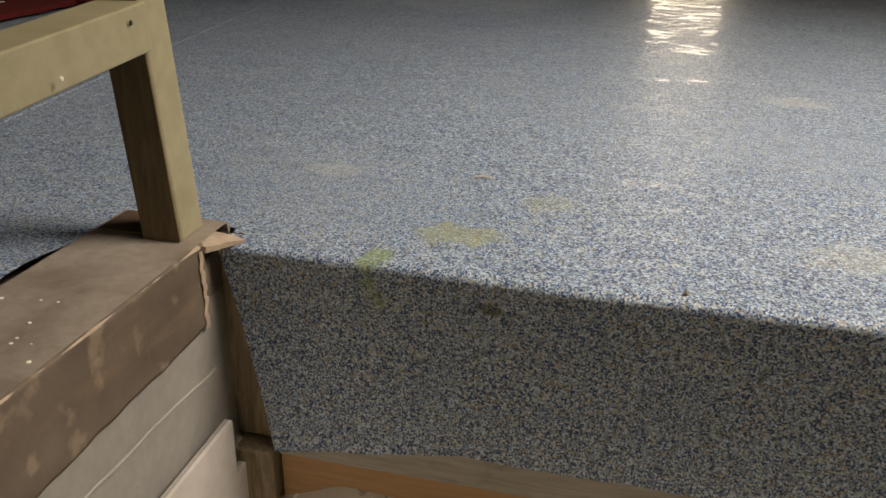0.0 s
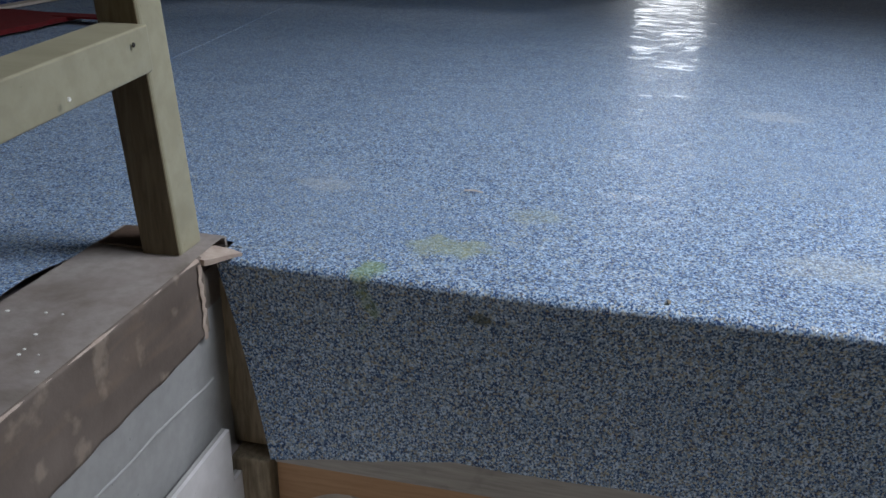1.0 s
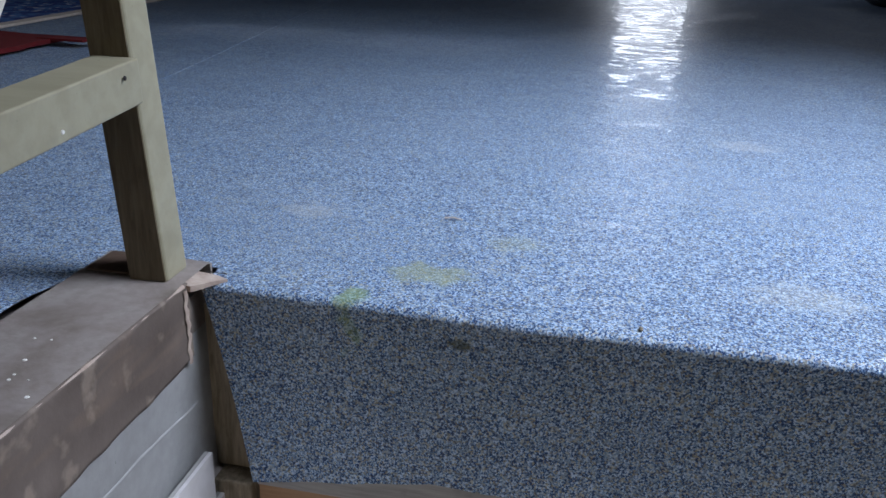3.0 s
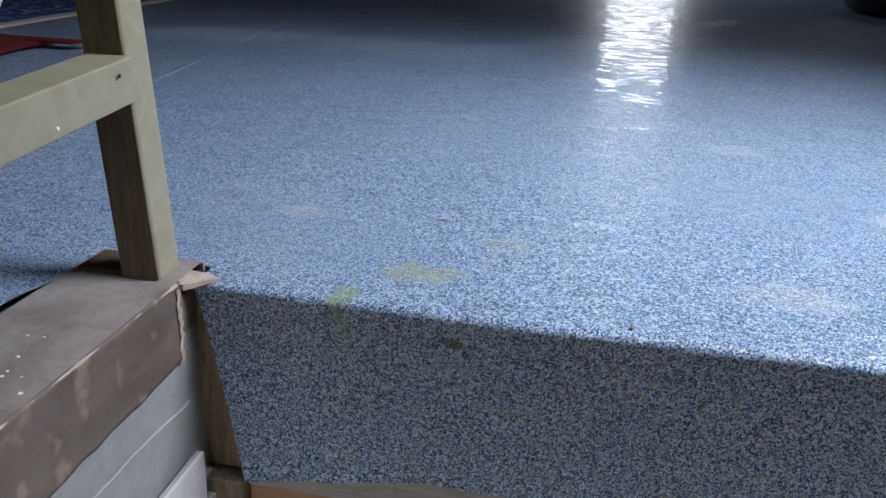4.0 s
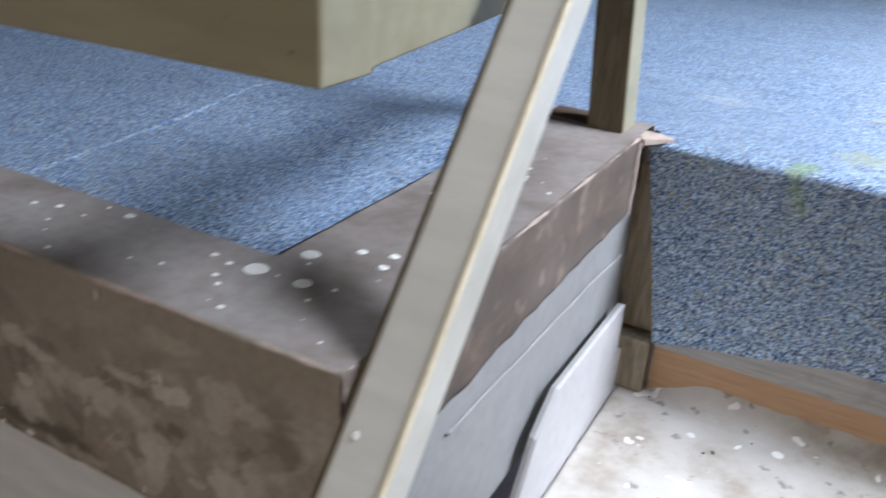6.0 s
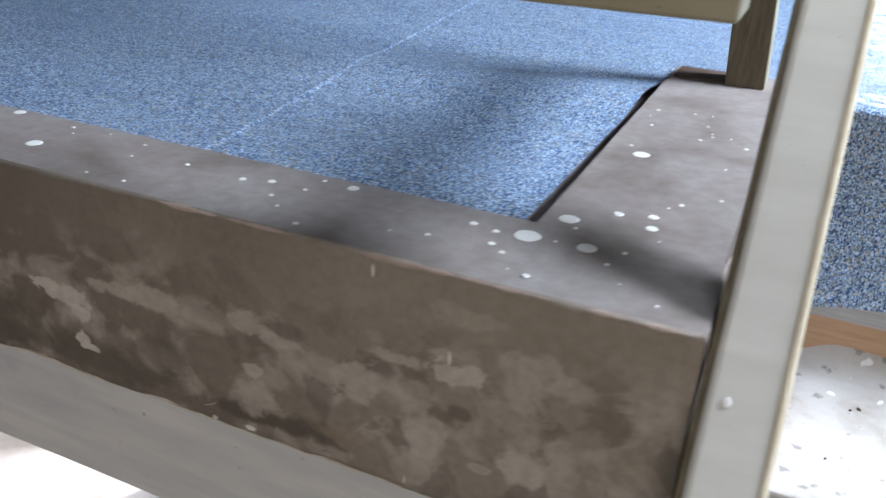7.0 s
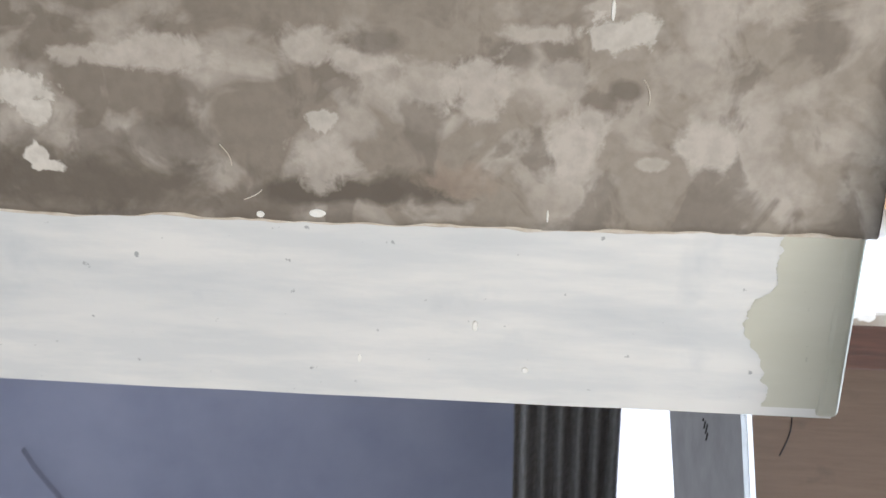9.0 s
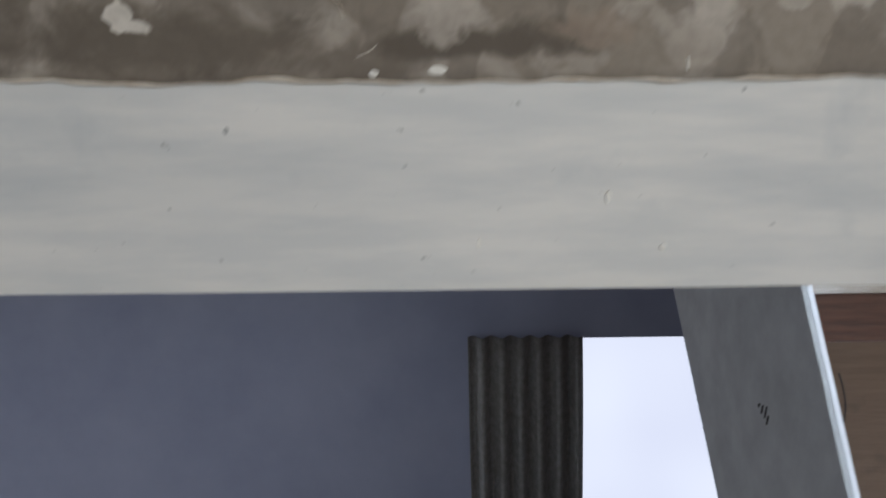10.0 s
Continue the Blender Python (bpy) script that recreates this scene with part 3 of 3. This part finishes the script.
part("vinyl_sheet", sheet(steps(X0, -0.62, 30) + steps(-0.60, ARM - 0.003, 26), steps(CURB + 0.001, 0.6, 30) + steps(0.63, Y1, 60), vinyl_corner), VINYL, flooring, "", True)


def fold(x, v):
    """The near sheet: v counts from the hem of the riser (0) up over the nose to the back of the room (3)."""
    left = 0.004
    hem = -0.153 - 0.027 * max(0.0, 1 - (x - left) / 0.17) + 0.002 * n3(x * 25, 2)
    wave = 0.003 * n3(x * 5, 1.5) + 0.0012 * n3(x * 17, 4)
    slant = max(0.0, 1 - (x - left) / 0.25) * 0.031
    if v <= 1:
        z = hem + (-0.014 - hem) * v
        return (x + slant * (1 - v), 0.411 + wave + 0.004 * math.sin(v * 3) , z)
    if v <= 2:
        a = (v - 1) * math.pi / 2
        return (x, 0.419 + wave * (2 - v) - 0.008 * math.cos(a), -0.014 + 0.008 * math.sin(a))
    y = 0.419 + (Y1 - 0.419) * (v - 2) ** 1.8
    return (x, y, -0.006 + (vinyl_z(x, y) + 0.006) * min(1.0, (v - 2) / 0.1))


part("vinyl_sheet", sheet(steps(0.004, 0.7, 70) + steps(0.74, X1, 30), steps(0, 1, 14) + steps(1.17, 2, 5) + steps(2.04, 3, 50), fold), VINYL, flooring, "", True)
part("vinyl_sheet", sheet(steps(ARM - 0.003, 0.004, 6), steps(BACK + 0.001, 0.8, 16) + steps(0.85, Y1, 40), vinyl_flat), VINYL, flooring, "", True)
part("seam", sheet(steps(0, 1, 80), [-1, -0.4, 0.4, 1], lambda s, v: (-0.287 - 0.403 * s + 0.003 * n3(s * 30, 1) + v * 0.004, 0.072 + 3.2 * s, vinyl_z(-0.287 - 0.403 * s, 0.072 + 3.2 * s) + (0.0010 if abs(v) < 0.5 else -0.0005))), VINYL, flooring, "", True)
bm = bmesh.new()
lip = bm.faces.new([bm.verts.new((x, y, -0.006)) for x, y in ((-0.012, 0.398), (0.003, 0.397), (0.008, 0.4035), (0.0125, 0.411), (0.0205, 0.4215), (0.011, 0.4235), (-0.012, 0.4245))])
for v in bmesh.ops.extrude_face_region(bm, geom=[lip])["geom"]:
    if isinstance(v, bmesh.types.BMVert):
        v.co.z = -0.0008 - 0.0028 * max(0.0, v.co.x / 0.02)
bmesh.ops.recalc_face_normals(bm, faces=bm.faces[:])
part("plaster_lip", bm, LIP, flooring, "broken pinkish plaster lip")
# Black slivers put in for the shadow below the lifted vinyl edge.
for a, b in ((0.0, 0.0085), (0.009, 0.021)):
    part("slit", sheet(steps(0, 1, 8), [0, 1], lambda u, v: (a + (b - a) * u, 0.4240 + 0.0022 * math.sin(u * math.pi) * v + 0.00002 * v, -0.0012)), NIGHT, flooring, "black sliver for the shadow under the lifted vinyl")
# Brown strip laid where the post's shadow falls across the curb.
part("post_shadow_strip", box(ARM + 0.003, -0.0435, 0.402, 0.4385, -0.003, 0.0012, 0.0006), REDBROWN, edge, "dark brown strip standing for the post's shadow")

# ---- railing ----
railing = thing("railing", "cream grey painted timber railing on the slab edge", "railing")
part("post", bar((-0.0292, 0.412, -0.002), (-0.0922, 0.412, 0.95), 0.030, 0.031, side=(1, 0, 0.066)), CREAM, railing)
# Thin plate on the post's unlit face, its shade put into the brown.
part("post_face", bar((-0.0294, 0.3960, 0.0), (-0.0917, 0.3960, 0.948), 0.0285, 0.0016, side=(1, 0, 0.066), bevel=0.0004), DARKFACE, railing, "brown face of the post with shade put into its colour")
side_rail = part("rail", bar((-0.0287, 0.028, 0.1260), (-0.036, 0.397, 0.1465), 0.033, 0.0305, bevel=0.0015), CREAM, railing)
part("rail", bar((-2.4, 0.0175, 0.100), (-0.0115, 0.0175, 0.1248), 0.033, 0.031, bevel=0.0015), CREAM, railing)
part("post", box(-2.43, -2.4, 0.003, 0.035, -0.002, 0.95, 0.003), CREAM, railing)

handrail = thing("stair_handrail", "grey painted square timber handrail sloping along the stair", "handrail")


def along_rail(f, dx, du):
    """A place on the sloping handrail: f metres of rise from its middle, dx across, du square to its top face."""
    return (0.0155 - 0.0031 * f + dx, 0.098 + 0.82 * f - 0.773 * du, 0.082 + f + 0.634 * du)


def rail_bar(f0, f1, dx, du, width, depth, bevel):
    return bar(along_rail(f0, dx, du), along_rail(f1, dx, du), width, depth, side=(1, 0, 0), bevel=bevel)


rail_body = part("bar", rail_bar(-1.3, 0.62, 0.001, 0.003, 0.0268, 0.026, 0.003), BAR, handrail)
part("worn_edge", rail_bar(-1.3, 0.62, 0.0136, 0.0152, 0.0034, 0.0032, 0.0014), EDGEWEAR, handrail, "worn pale edge")
# Dark strip painted in for the shade on the handrail's left side.
part("shade_strip", rail_bar(-1.3, 0.62, -0.0136, 0.004, 0.0026, 0.018, 0.0006), DARKFACE, handrail, "dark strip for the shaded side of the handrail")
# Black batten added to stand for the dark shade beneath the handrail.
part("shade_batten", rail_bar(-1.3, -0.17, -0.011, -0.022, 0.016, 0.020, 0.002), RAILSHADE, handrail, "added black batten for the shade under the handrail")

# ---- staircase ----
RISE, RUN = 0.231, 0.196
stair = thing("staircase", "steep staircase with worn white treads and brown wooden risers", "staircase")
part("upper_riser", box(-0.004, 1.2, 0.427, 0.437, -0.178, -0.03, 0.001), OLIVEWOOD, stair, "stained timber under the vinyl hem")
part("upper_riser", box(0.036, 1.2, 0.418, 0.4365, -0.186, -0.150, 0.001), GREYWOOD, stair, "grey board under the vinyl hem")
part("block", box(0.002, 0.034, 0.409, 0.4365, -0.231, -0.180, 0.002), OLIVEWOOD, stair)
part("skirting", box(0.036, 1.2, 0.421, 0.4365, -0.231, -0.1865, 0.001), ORANGE, stair, "orange stained wooden strip")


def fillet(x, v):
    """Rough mortar in the corner between the uppermost tread and the strip behind it."""
    grow = min(1.0, max(0.0, (x - 0.036) / 0.05))
    high = grow * (0.019 + 0.004 * n3(x * 16, 2.0) + 0.002 * n3(x * 60, 5.0))
    deep = grow * (0.024 + 0.008 * n3(x * 12, 7.0) + 0.003 * n3(x * 50, 1.0))
    return (x, 0.4212 - deep * v, -0.2312 + 0.0012 * (1 - v) + high * (1 - v) ** 2)


part("mortar_fillet", sheet(steps(0.036, 0.8, 150) + steps(0.81, 1.19, 30), steps(0, 1, 6), fillet), TREAD, stair, "rough pale mortar along the strip", True)
for i in range(10):
    y, z = 0.4365 - RUN * (i + 1) - 0.012, -RISE * (i + 1)
    part("tread", box(0.012, 1.2, y, y + RUN + (0.0 if i else 0.012) - 0.001, z - 0.012, z, 0.003), TREAD, stair)
    part("nosing", box(0.012, 1.2, y + 0.004, y + 0.03, z - 0.045, z - 0.0125, 0.002), REDWOOD, stair, "dark red wooden nosing")
    part("riser", box(0.012, 1.2, y + 0.016, y + 0.0295, z - RISE + 0.0005, z - 0.0455), BROWNWOOD, stair, "brown plywood riser")


def stringer(x, thick=0.003):
    bm = bmesh.new()
    ring = [(0.395, -0.143), (0.247, -0.143), (0.214, -0.165), (0.176, -0.228), (0.109, -0.324), (-1.62, -2.58), (-1.45, -2.58), (0.298, -0.413), (0.431, -0.280), (0.431, -0.1925), (0.395, -0.1925)]
    f = bm.faces.new([bm.verts.new((x, y, z)) for y, z in ring])
    out = bmesh.ops.extrude_face_region(bm, geom=[f])
    for v in out["geom"]:
        if isinstance(v, bmesh.types.BMVert):
            v.co.x += thick
    bmesh.ops.recalc_face_normals(bm, faces=bm.faces[:])
    return bm


part("stringer", stringer(0.0078), STRING, stair, "lilac white painted stringer board")
# Second layer in grey: the shade of the board's left face as colour.
part("stringer_back", stringer(0.0045), GREYBACK, stair, "grey back of the stringer board, darkened for shade")
part("stringer", stringer(1.201), STRING, stair, "lilac white painted stringer board")

# ---- rugs on the upper floor ----
def rug_material(name, base, motif, scale, rough=0.95):
    k = Mat(name, rough)
    c = k.mix(k.ramp(k.noise(scale, 3, 0.5, None, 1.2), (0.50, 0.0), (0.53, 1.0)), base, motif)
    c = k.mix(k.ramp(k.noise(scale * 1.7, 2), (0.60, 0.0), (0.63, 0.8)), c, (0.55, 0.60, 0.68))
    k.colour(c)
    return k.bump(k.noise(400, 2), 0.5, 0.002).m


RED = plain_material("dark_red_pile", (0.095, 0.003, 0.005), (0.15, 0.006, 0.009), 90, 0.95, 0.4)
IVORY = plain_material("ivory_pile", (0.52, 0.46, 0.40), (0.62, 0.56, 0.50), 90, 0.95, 0.4)
BLUERUG = rug_material("blue_patterned_pile", (0.02, 0.05, 0.22), (0.06, 0.16, 0.42), 22)


def rug_piece(x0, x1, y0, y1, lift, thick=0.006, wave=0.0):
    def at(u, v):
        x, y = x0 + (x1 - x0) * u, y0 + (y1 - y0) * v
        return (x + wave * n3(y * 9, 3.0) * u, y + wave * n3(x * 8, 6.0), lift + 0.0015 * n3(x * 4, y * 4, 5))
    bm = sheet(steps(0, 1, 12), steps(0, 1, 16), at)
    top = bm.faces[:]
    r = bmesh.ops.extrude_face_region(bm, geom=top)
    for v in r["geom"]:
        if isinstance(v, bmesh.types.BMVert):
            v.co.z += thick
    return bm


blue = thing("rug", "blue patterned rug with a white edge on the vinyl floor", "rug")
part("field", rug_piece(-2.3, -1.03, 0.35, 3.0, -0.003, 0.005), BLUERUG, blue)
part("edging", rug_piece(-1.03, -1.0, 0.35, 3.0, -0.003, 0.006), IVORY, blue, "white edging")
red = thing("rug", "dark red prayer rug with a checkered ivory border", "rug")
red_field = part("field", rug_piece(-1.75, -0.77, 0.60, 1.38, 0.000, 0.0085, 0.02), RED, red)
part("corner", rug_piece(-0.80, -0.70, 1.33, 1.37, 0.006, 0.004, 0.02), RED, red)
for k, (a, b) in enumerate(((-0.93, -0.92), (-0.875, -0.865))):
    part("border_line", rug_piece(a, b, 0.64 + 0.05 * k, 1.25, 0.0105, 0.0015), IVORY, red_field, "ivory border line")
    part("border_line", rug_piece(-1.7, b, 1.25 - 0.055 * (1 - k), 1.26 - 0.055 * (1 - k), 0.0105, 0.0015), IVORY, red_field, "ivory border line")
for i in range(11):
    part("check", rug_piece(-0.919, -0.876, 0.66 + 0.05 * i, 0.685 + 0.05 * i, 0.0105, 0.0014), IVORY if i % 2 else NIGHT, red_field)
for i in range(14):
    part("check", rug_piece(-1.65 + 0.05 * i, -1.625 + 0.05 * i, 1.208, 1.248, 0.0105, 0.0014), IVORY if i % 2 else NIGHT, red_field)

# ---- far end of the upper room ----
def lathe(profile, sides=28):
    bm = bmesh.new()
    rings = [[bm.verts.new((r * math.cos(2 * math.pi * i / sides), r * math.sin(2 * math.pi * i / sides), z)) for i in range(sides)] for r, z in profile]
    for a, b in zip(rings, rings[1:]):
        for i in range(sides):
            bm.faces.new((a[i], a[(i + 1) % sides], b[(i + 1) % sides], b[i]))
    bm.faces.new(rings[0][::-1])
    bm.faces.new(rings[-1])
    return bm


basin = thing("basin", "dark round basin with a grey rim on the far floor", "basin")
bm = lathe([(0.16, 0.0), (0.20, 0.02), (0.25, 0.12), (0.27, 0.20), (0.275, 0.205), (0.26, 0.205), (0.24, 0.12), (0.18, 0.03)])
bm.transform(Matrix.Translation((1.36, 3.35, -0.006)))
part("bowl", bm, BLACK, basin, "", True)
bm = lathe([(0.262, 0.206), (0.282, 0.206), (0.284, 0.216), (0.262, 0.216)])
bm.transform(Matrix.Translation((1.36, 3.35, -0.006)))
part("rim", bm, GREYWOOD, basin, "grey rim", True)

# ---- lower room ----
def curtain_panel(x0, x1, y, z0, z1, folds, depth, lean=0.0):
    def at(u, v):
        x = x0 + (x1 - x0) * u
        d = depth * math.sin(u * folds * 2 * math.pi + 0.15 * n3(u * 5, v * 2)) * (0.7 + 0.3 * v)
        return (x + lean * v + 0.003 * n3(u * 7, v * 3), y + d, z1 + (z0 - z1) * v)
    return sheet(steps(0, 1, folds * 10), steps(0, 1, 14), at)


def solid(ob, thick):
    m = ob.modifiers.new("thick", "SOLIDIFY")
    m.thickness = thick
    return ob


grey = thing("curtain", "dark grey pleated curtain half across the lower window", "curtain")
solid(part("cloth", curtain_panel(-0.122, 0.198, 1.968, -1.95, -0.726, 6, 0.022, 0.02), GREYCLOTH, grey, "", True), 0.002)
k = Mat("green_leaf_print_cloth", 0.8)
# Upright stripes: light and shade of the folds put into the green.
fold_shade = k.noise(13, 2, 0.5, k.scaled((2.4, 1, 0.12)))
c = k.ramp(fold_shade, (0.40, (0.008, 0.045, 0.016)), (0.52, (0.03, 0.19, 0.06)), (0.62, (0.11, 0.42, 0.17)))
leaf = k.noise(9, 3, 0.5, k.scaled((1.8, 1, 1.0)), 2.4)
c = k.mix(k.ramp(leaf, (0.53, 0.0), (0.57, 0.85)), c, (0.010, 0.03, 0.012))
vein = k.ramp(k.noise(7, 1, 0.4, k.scaled((1.6, 1, 0.8)), 3.0), (0.485, 0.0), (0.50, 0.8), (0.515, 0.0))
k.colour(k.mix(vein, c, (0.55, 0.62, 0.54)))
GREENCLOTH = k.m
green = thing("curtain", "green leaf-printed curtain drawn aside at the bright doorway", "curtain")
solid(part("cloth", curtain_panel(-2.44, -2.15, 1.93, -2.5, -0.70, 4, 0.04, 0.10), GREENCLOTH, green, "", True), 0.002)
part("rod", tube([(-3.4, 1.93, -0.69), (-2.1, 1.93, -0.69)], 0.008), BLACK, green)

RDZ = -0.16
rack = thing("clothes_rack", "clothes rack of white tubes with black plastic joints", "clothes rack")
RX0, RX1 = -1.70, -1.10
RODS = ((1.86, -1.790), (1.785, -1.772), (1.70, -1.765))
for y, z in RODS:
    rod = part("tube", tube([(RX0, y, z), (RX1, y, z)], 0.011), TUBE, rack, "white plastic tube")
    for x in (RX0, RX1):
        bm = lathe([(0.006, -0.035), (0.019, -0.03), (0.022, 0.0), (0.019, 0.03), (0.006, 0.035)], 12)
        bm.transform(pose(x, y, z, 0, 90, 0))
        part("joint", bm, BLACK, rod, "black plastic joint", True)
for x in (RX0, RX1):
    part("side_frame", tube([(x, 1.89, -1.805), (x, 1.785, -1.790), (x, 1.66, -1.785)], 0.012), BLACK, rack)
    part("leg", tube([(x, 1.86, -1.80), (x, 1.93, LOW - RDZ)], 0.010), TUBE, rack)
    part("leg", tube([(x, 1.70, -1.78), (x, 1.50, LOW - RDZ)], 0.010), TUBE, rack)
    part("arm", tube([(x, 1.86, -1.80), (x + 0.02, 1.885, -1.75), (x + 0.05, 1.89, -1.735)], 0.010), BLACK, rack)
k = Mat("navy_gold_print_cloth", 0.9)
c = k.mix(k.ramp(k.noise(26, 3, 0.5, None, 1.0), (0.57, 0.0), (0.60, 1.0)), (0.015, 0.02, 0.09), (0.35, 0.26, 0.16))
k.colour(c)
NAVY = k.m
roll = thing("cloth", "navy cloth with gold print rolled over the rack", "cloth")
pts = [(-1.67 + 0.44 * i / 16, 1.928 + 0.005 * n3(i * 0.7, 1), -1.800 + 0.007 * n3(i * 0.6, 5)) for i in range(17)]
part("fabric", tube(pts, 0.040, 14), NAVY, roll, "", True)
part("band", tube([(-1.295, 1.928, -1.80), (-1.25, 1.928, -1.80)], 0.043, 14), TUBE, roll, "white band", True)
towel = thing("towel", "olive folded towel hanging on the rack", "towel")


def towel_at(x, v):
    """A cloth over the middle tube: v 0 at the back hem, 0.5 over the tube, 1 at the front hem."""
    a = min(1.0, abs(v - 0.5) * 8) * (1 if v < 0.5 else -1)
    return (x, 1.785 + 0.017 * a + 0.006 * n3(x * 9, v * 3) - 0.02 * max(0.0, v - 0.5), -1.756 - 0.75 * max(0.0, abs(v - 0.5) - 0.05) - 0.006 * abs(a))


solid(part("fabric", sheet(steps(-1.56, -1.16, 24), steps(0, 1, 24), towel_at), OLIVEWOOD, towel, "", True), 0.003)
for ob in (rack, roll, towel):
    ob.location = (0, 0, RDZ)
cable = thing("cable", "thin dark cable hanging on the lavender wall", "cable")
part("wire", tube([(-1.72 + 0.5 * u + 0.03 * math.sin(u * 5), 1.985, -1.50 - 0.75 * u ** 0.8) for u in steps(0, 1, 20)], 0.003, 6), BLACK, cable)

# ---- small details ----
def drop_on(parent, name, m, material, size):
    me = DRIP if material is WHITE else DARKDRIP
    ob = new(name, me)
    ob.parent = parent
    ob.matrix_basis = m @ Matrix.Diagonal((*size, 1))
    return ob


DARKDRIP = DRIP.copy()
DARKDRIP.materials[0] = NIGHT
slope = math.degrees(math.atan2(1.0, 0.82))
for i in range(16):
    f = rnd.uniform(-0.75, 0.2)
    y0, z0 = 0.098 + 0.82 * f, 0.082 + f
    m = pose(rnd.uniform(0.006, 0.031) - 0.005 * (f + 1.3) / 1.9, y0 - 0.0126, z0 + 0.0104, slope, 0, 0)
    drop_on(rail_body, "paint_drip", m, WHITE, (rnd.uniform(0.0007, 0.0016), rnd.uniform(0.0010, 0.0022), 0.0003))
drop_on(side_rail, "nail_head", pose(-0.0175, 0.375, 0.152, 0, 90, 0), NIGHT, (0.0016, 0.0016, 0.0007))
drop_on(side_rail, "nail_head", pose(-0.0125, 0.235, 0.136, 0, 90, 0), NIGHT, (0.0010, 0.0010, 0.0007))
drop_on(side_rail, "nail_head", pose(-0.0125, 0.30, 0.135, 0, 90, 0), WHITE, (0.0014, 0.0014, 0.0007))

part("broken_edge", sheet(steps(0, 1, 24), [0, 0.35, 0.7, 1], lambda s, v: (0.0009 + 0.0009 * math.sin(v * 3.1), 0.391 + 0.005 * v + 0.004 * n3(s * 7, 3) + 0.002 * n3(s * 30, 3 + v), -0.003 - 0.06 * s)), LIP, edge, "broken pale plaster edge beside the post", True)

crumb = thing("crumb", "tiny dark crumb lying on the blue vinyl", "crumb")
bm = bmesh.new()
bmesh.ops.create_icosphere(bm, subdivisions=2, radius=0.0019)
for v in bm.verts:
    v.co *= 1 + 0.5 * n3(v.co.x * 300, v.co.y * 300, v.co.z * 300)
bm.transform(Matrix.Translation((0.325, 0.4225, -0.0042)) @ Matrix.Diagonal((0.8, 1.3, 0.8, 1)))
part("grain", bm, OLIVEWOOD, crumb)
straw = thing("straw", "short pale straw lying on the blue vinyl", "straw")
part("stalk", tube([(0.150, 0.602, -0.0035), (0.158, 0.603, -0.003), (0.167, 0.601, -0.0035)], 0.0009, 6), IVORY, straw)

# scratches and marks
part("scratch", tube([(0.063 + 0.006 * math.sin(u * 3), 0.2438, -0.300 - 0.05 * u) for u in steps(0, 1, 10)], 0.0005, 5), NIGHT, stair)
for dx, dz, l in ((0.0, 0.0, 0.006), (0.006, 0.001, 0.008), (0.009, -0.004, 0.006), (-0.006, -0.001, 0.002)):
    part("scratch", tube([(0.0042, 0.222 - dx, -0.314 + dz), (0.0042, 0.222 - dx + 0.3 * l, -0.314 + dz - l)], 0.0007, 5), NIGHT, stair)
for i in range(34):
    x, y = rnd.uniform(0.03, 0.7), rnd.uniform(0.26, 0.415)
    if i % 3:
        drop_on(stair, "chip", pose(x, y, -RISE + 0.0004, 0, 0, rnd.uniform(0, 180)), NIGHT, (rnd.uniform(0.0006, 0.003), rnd.uniform(0.0006, 0.0016), 0.0006))
    else:
        drop_on(stair, "paint_drip", pose(x, y, -RISE + 0.0004, 0, 0, rnd.uniform(0, 180)), WHITE, (rnd.uniform(0.0015, 0.006), rnd.uniform(0.0015, 0.005), 0.0005))
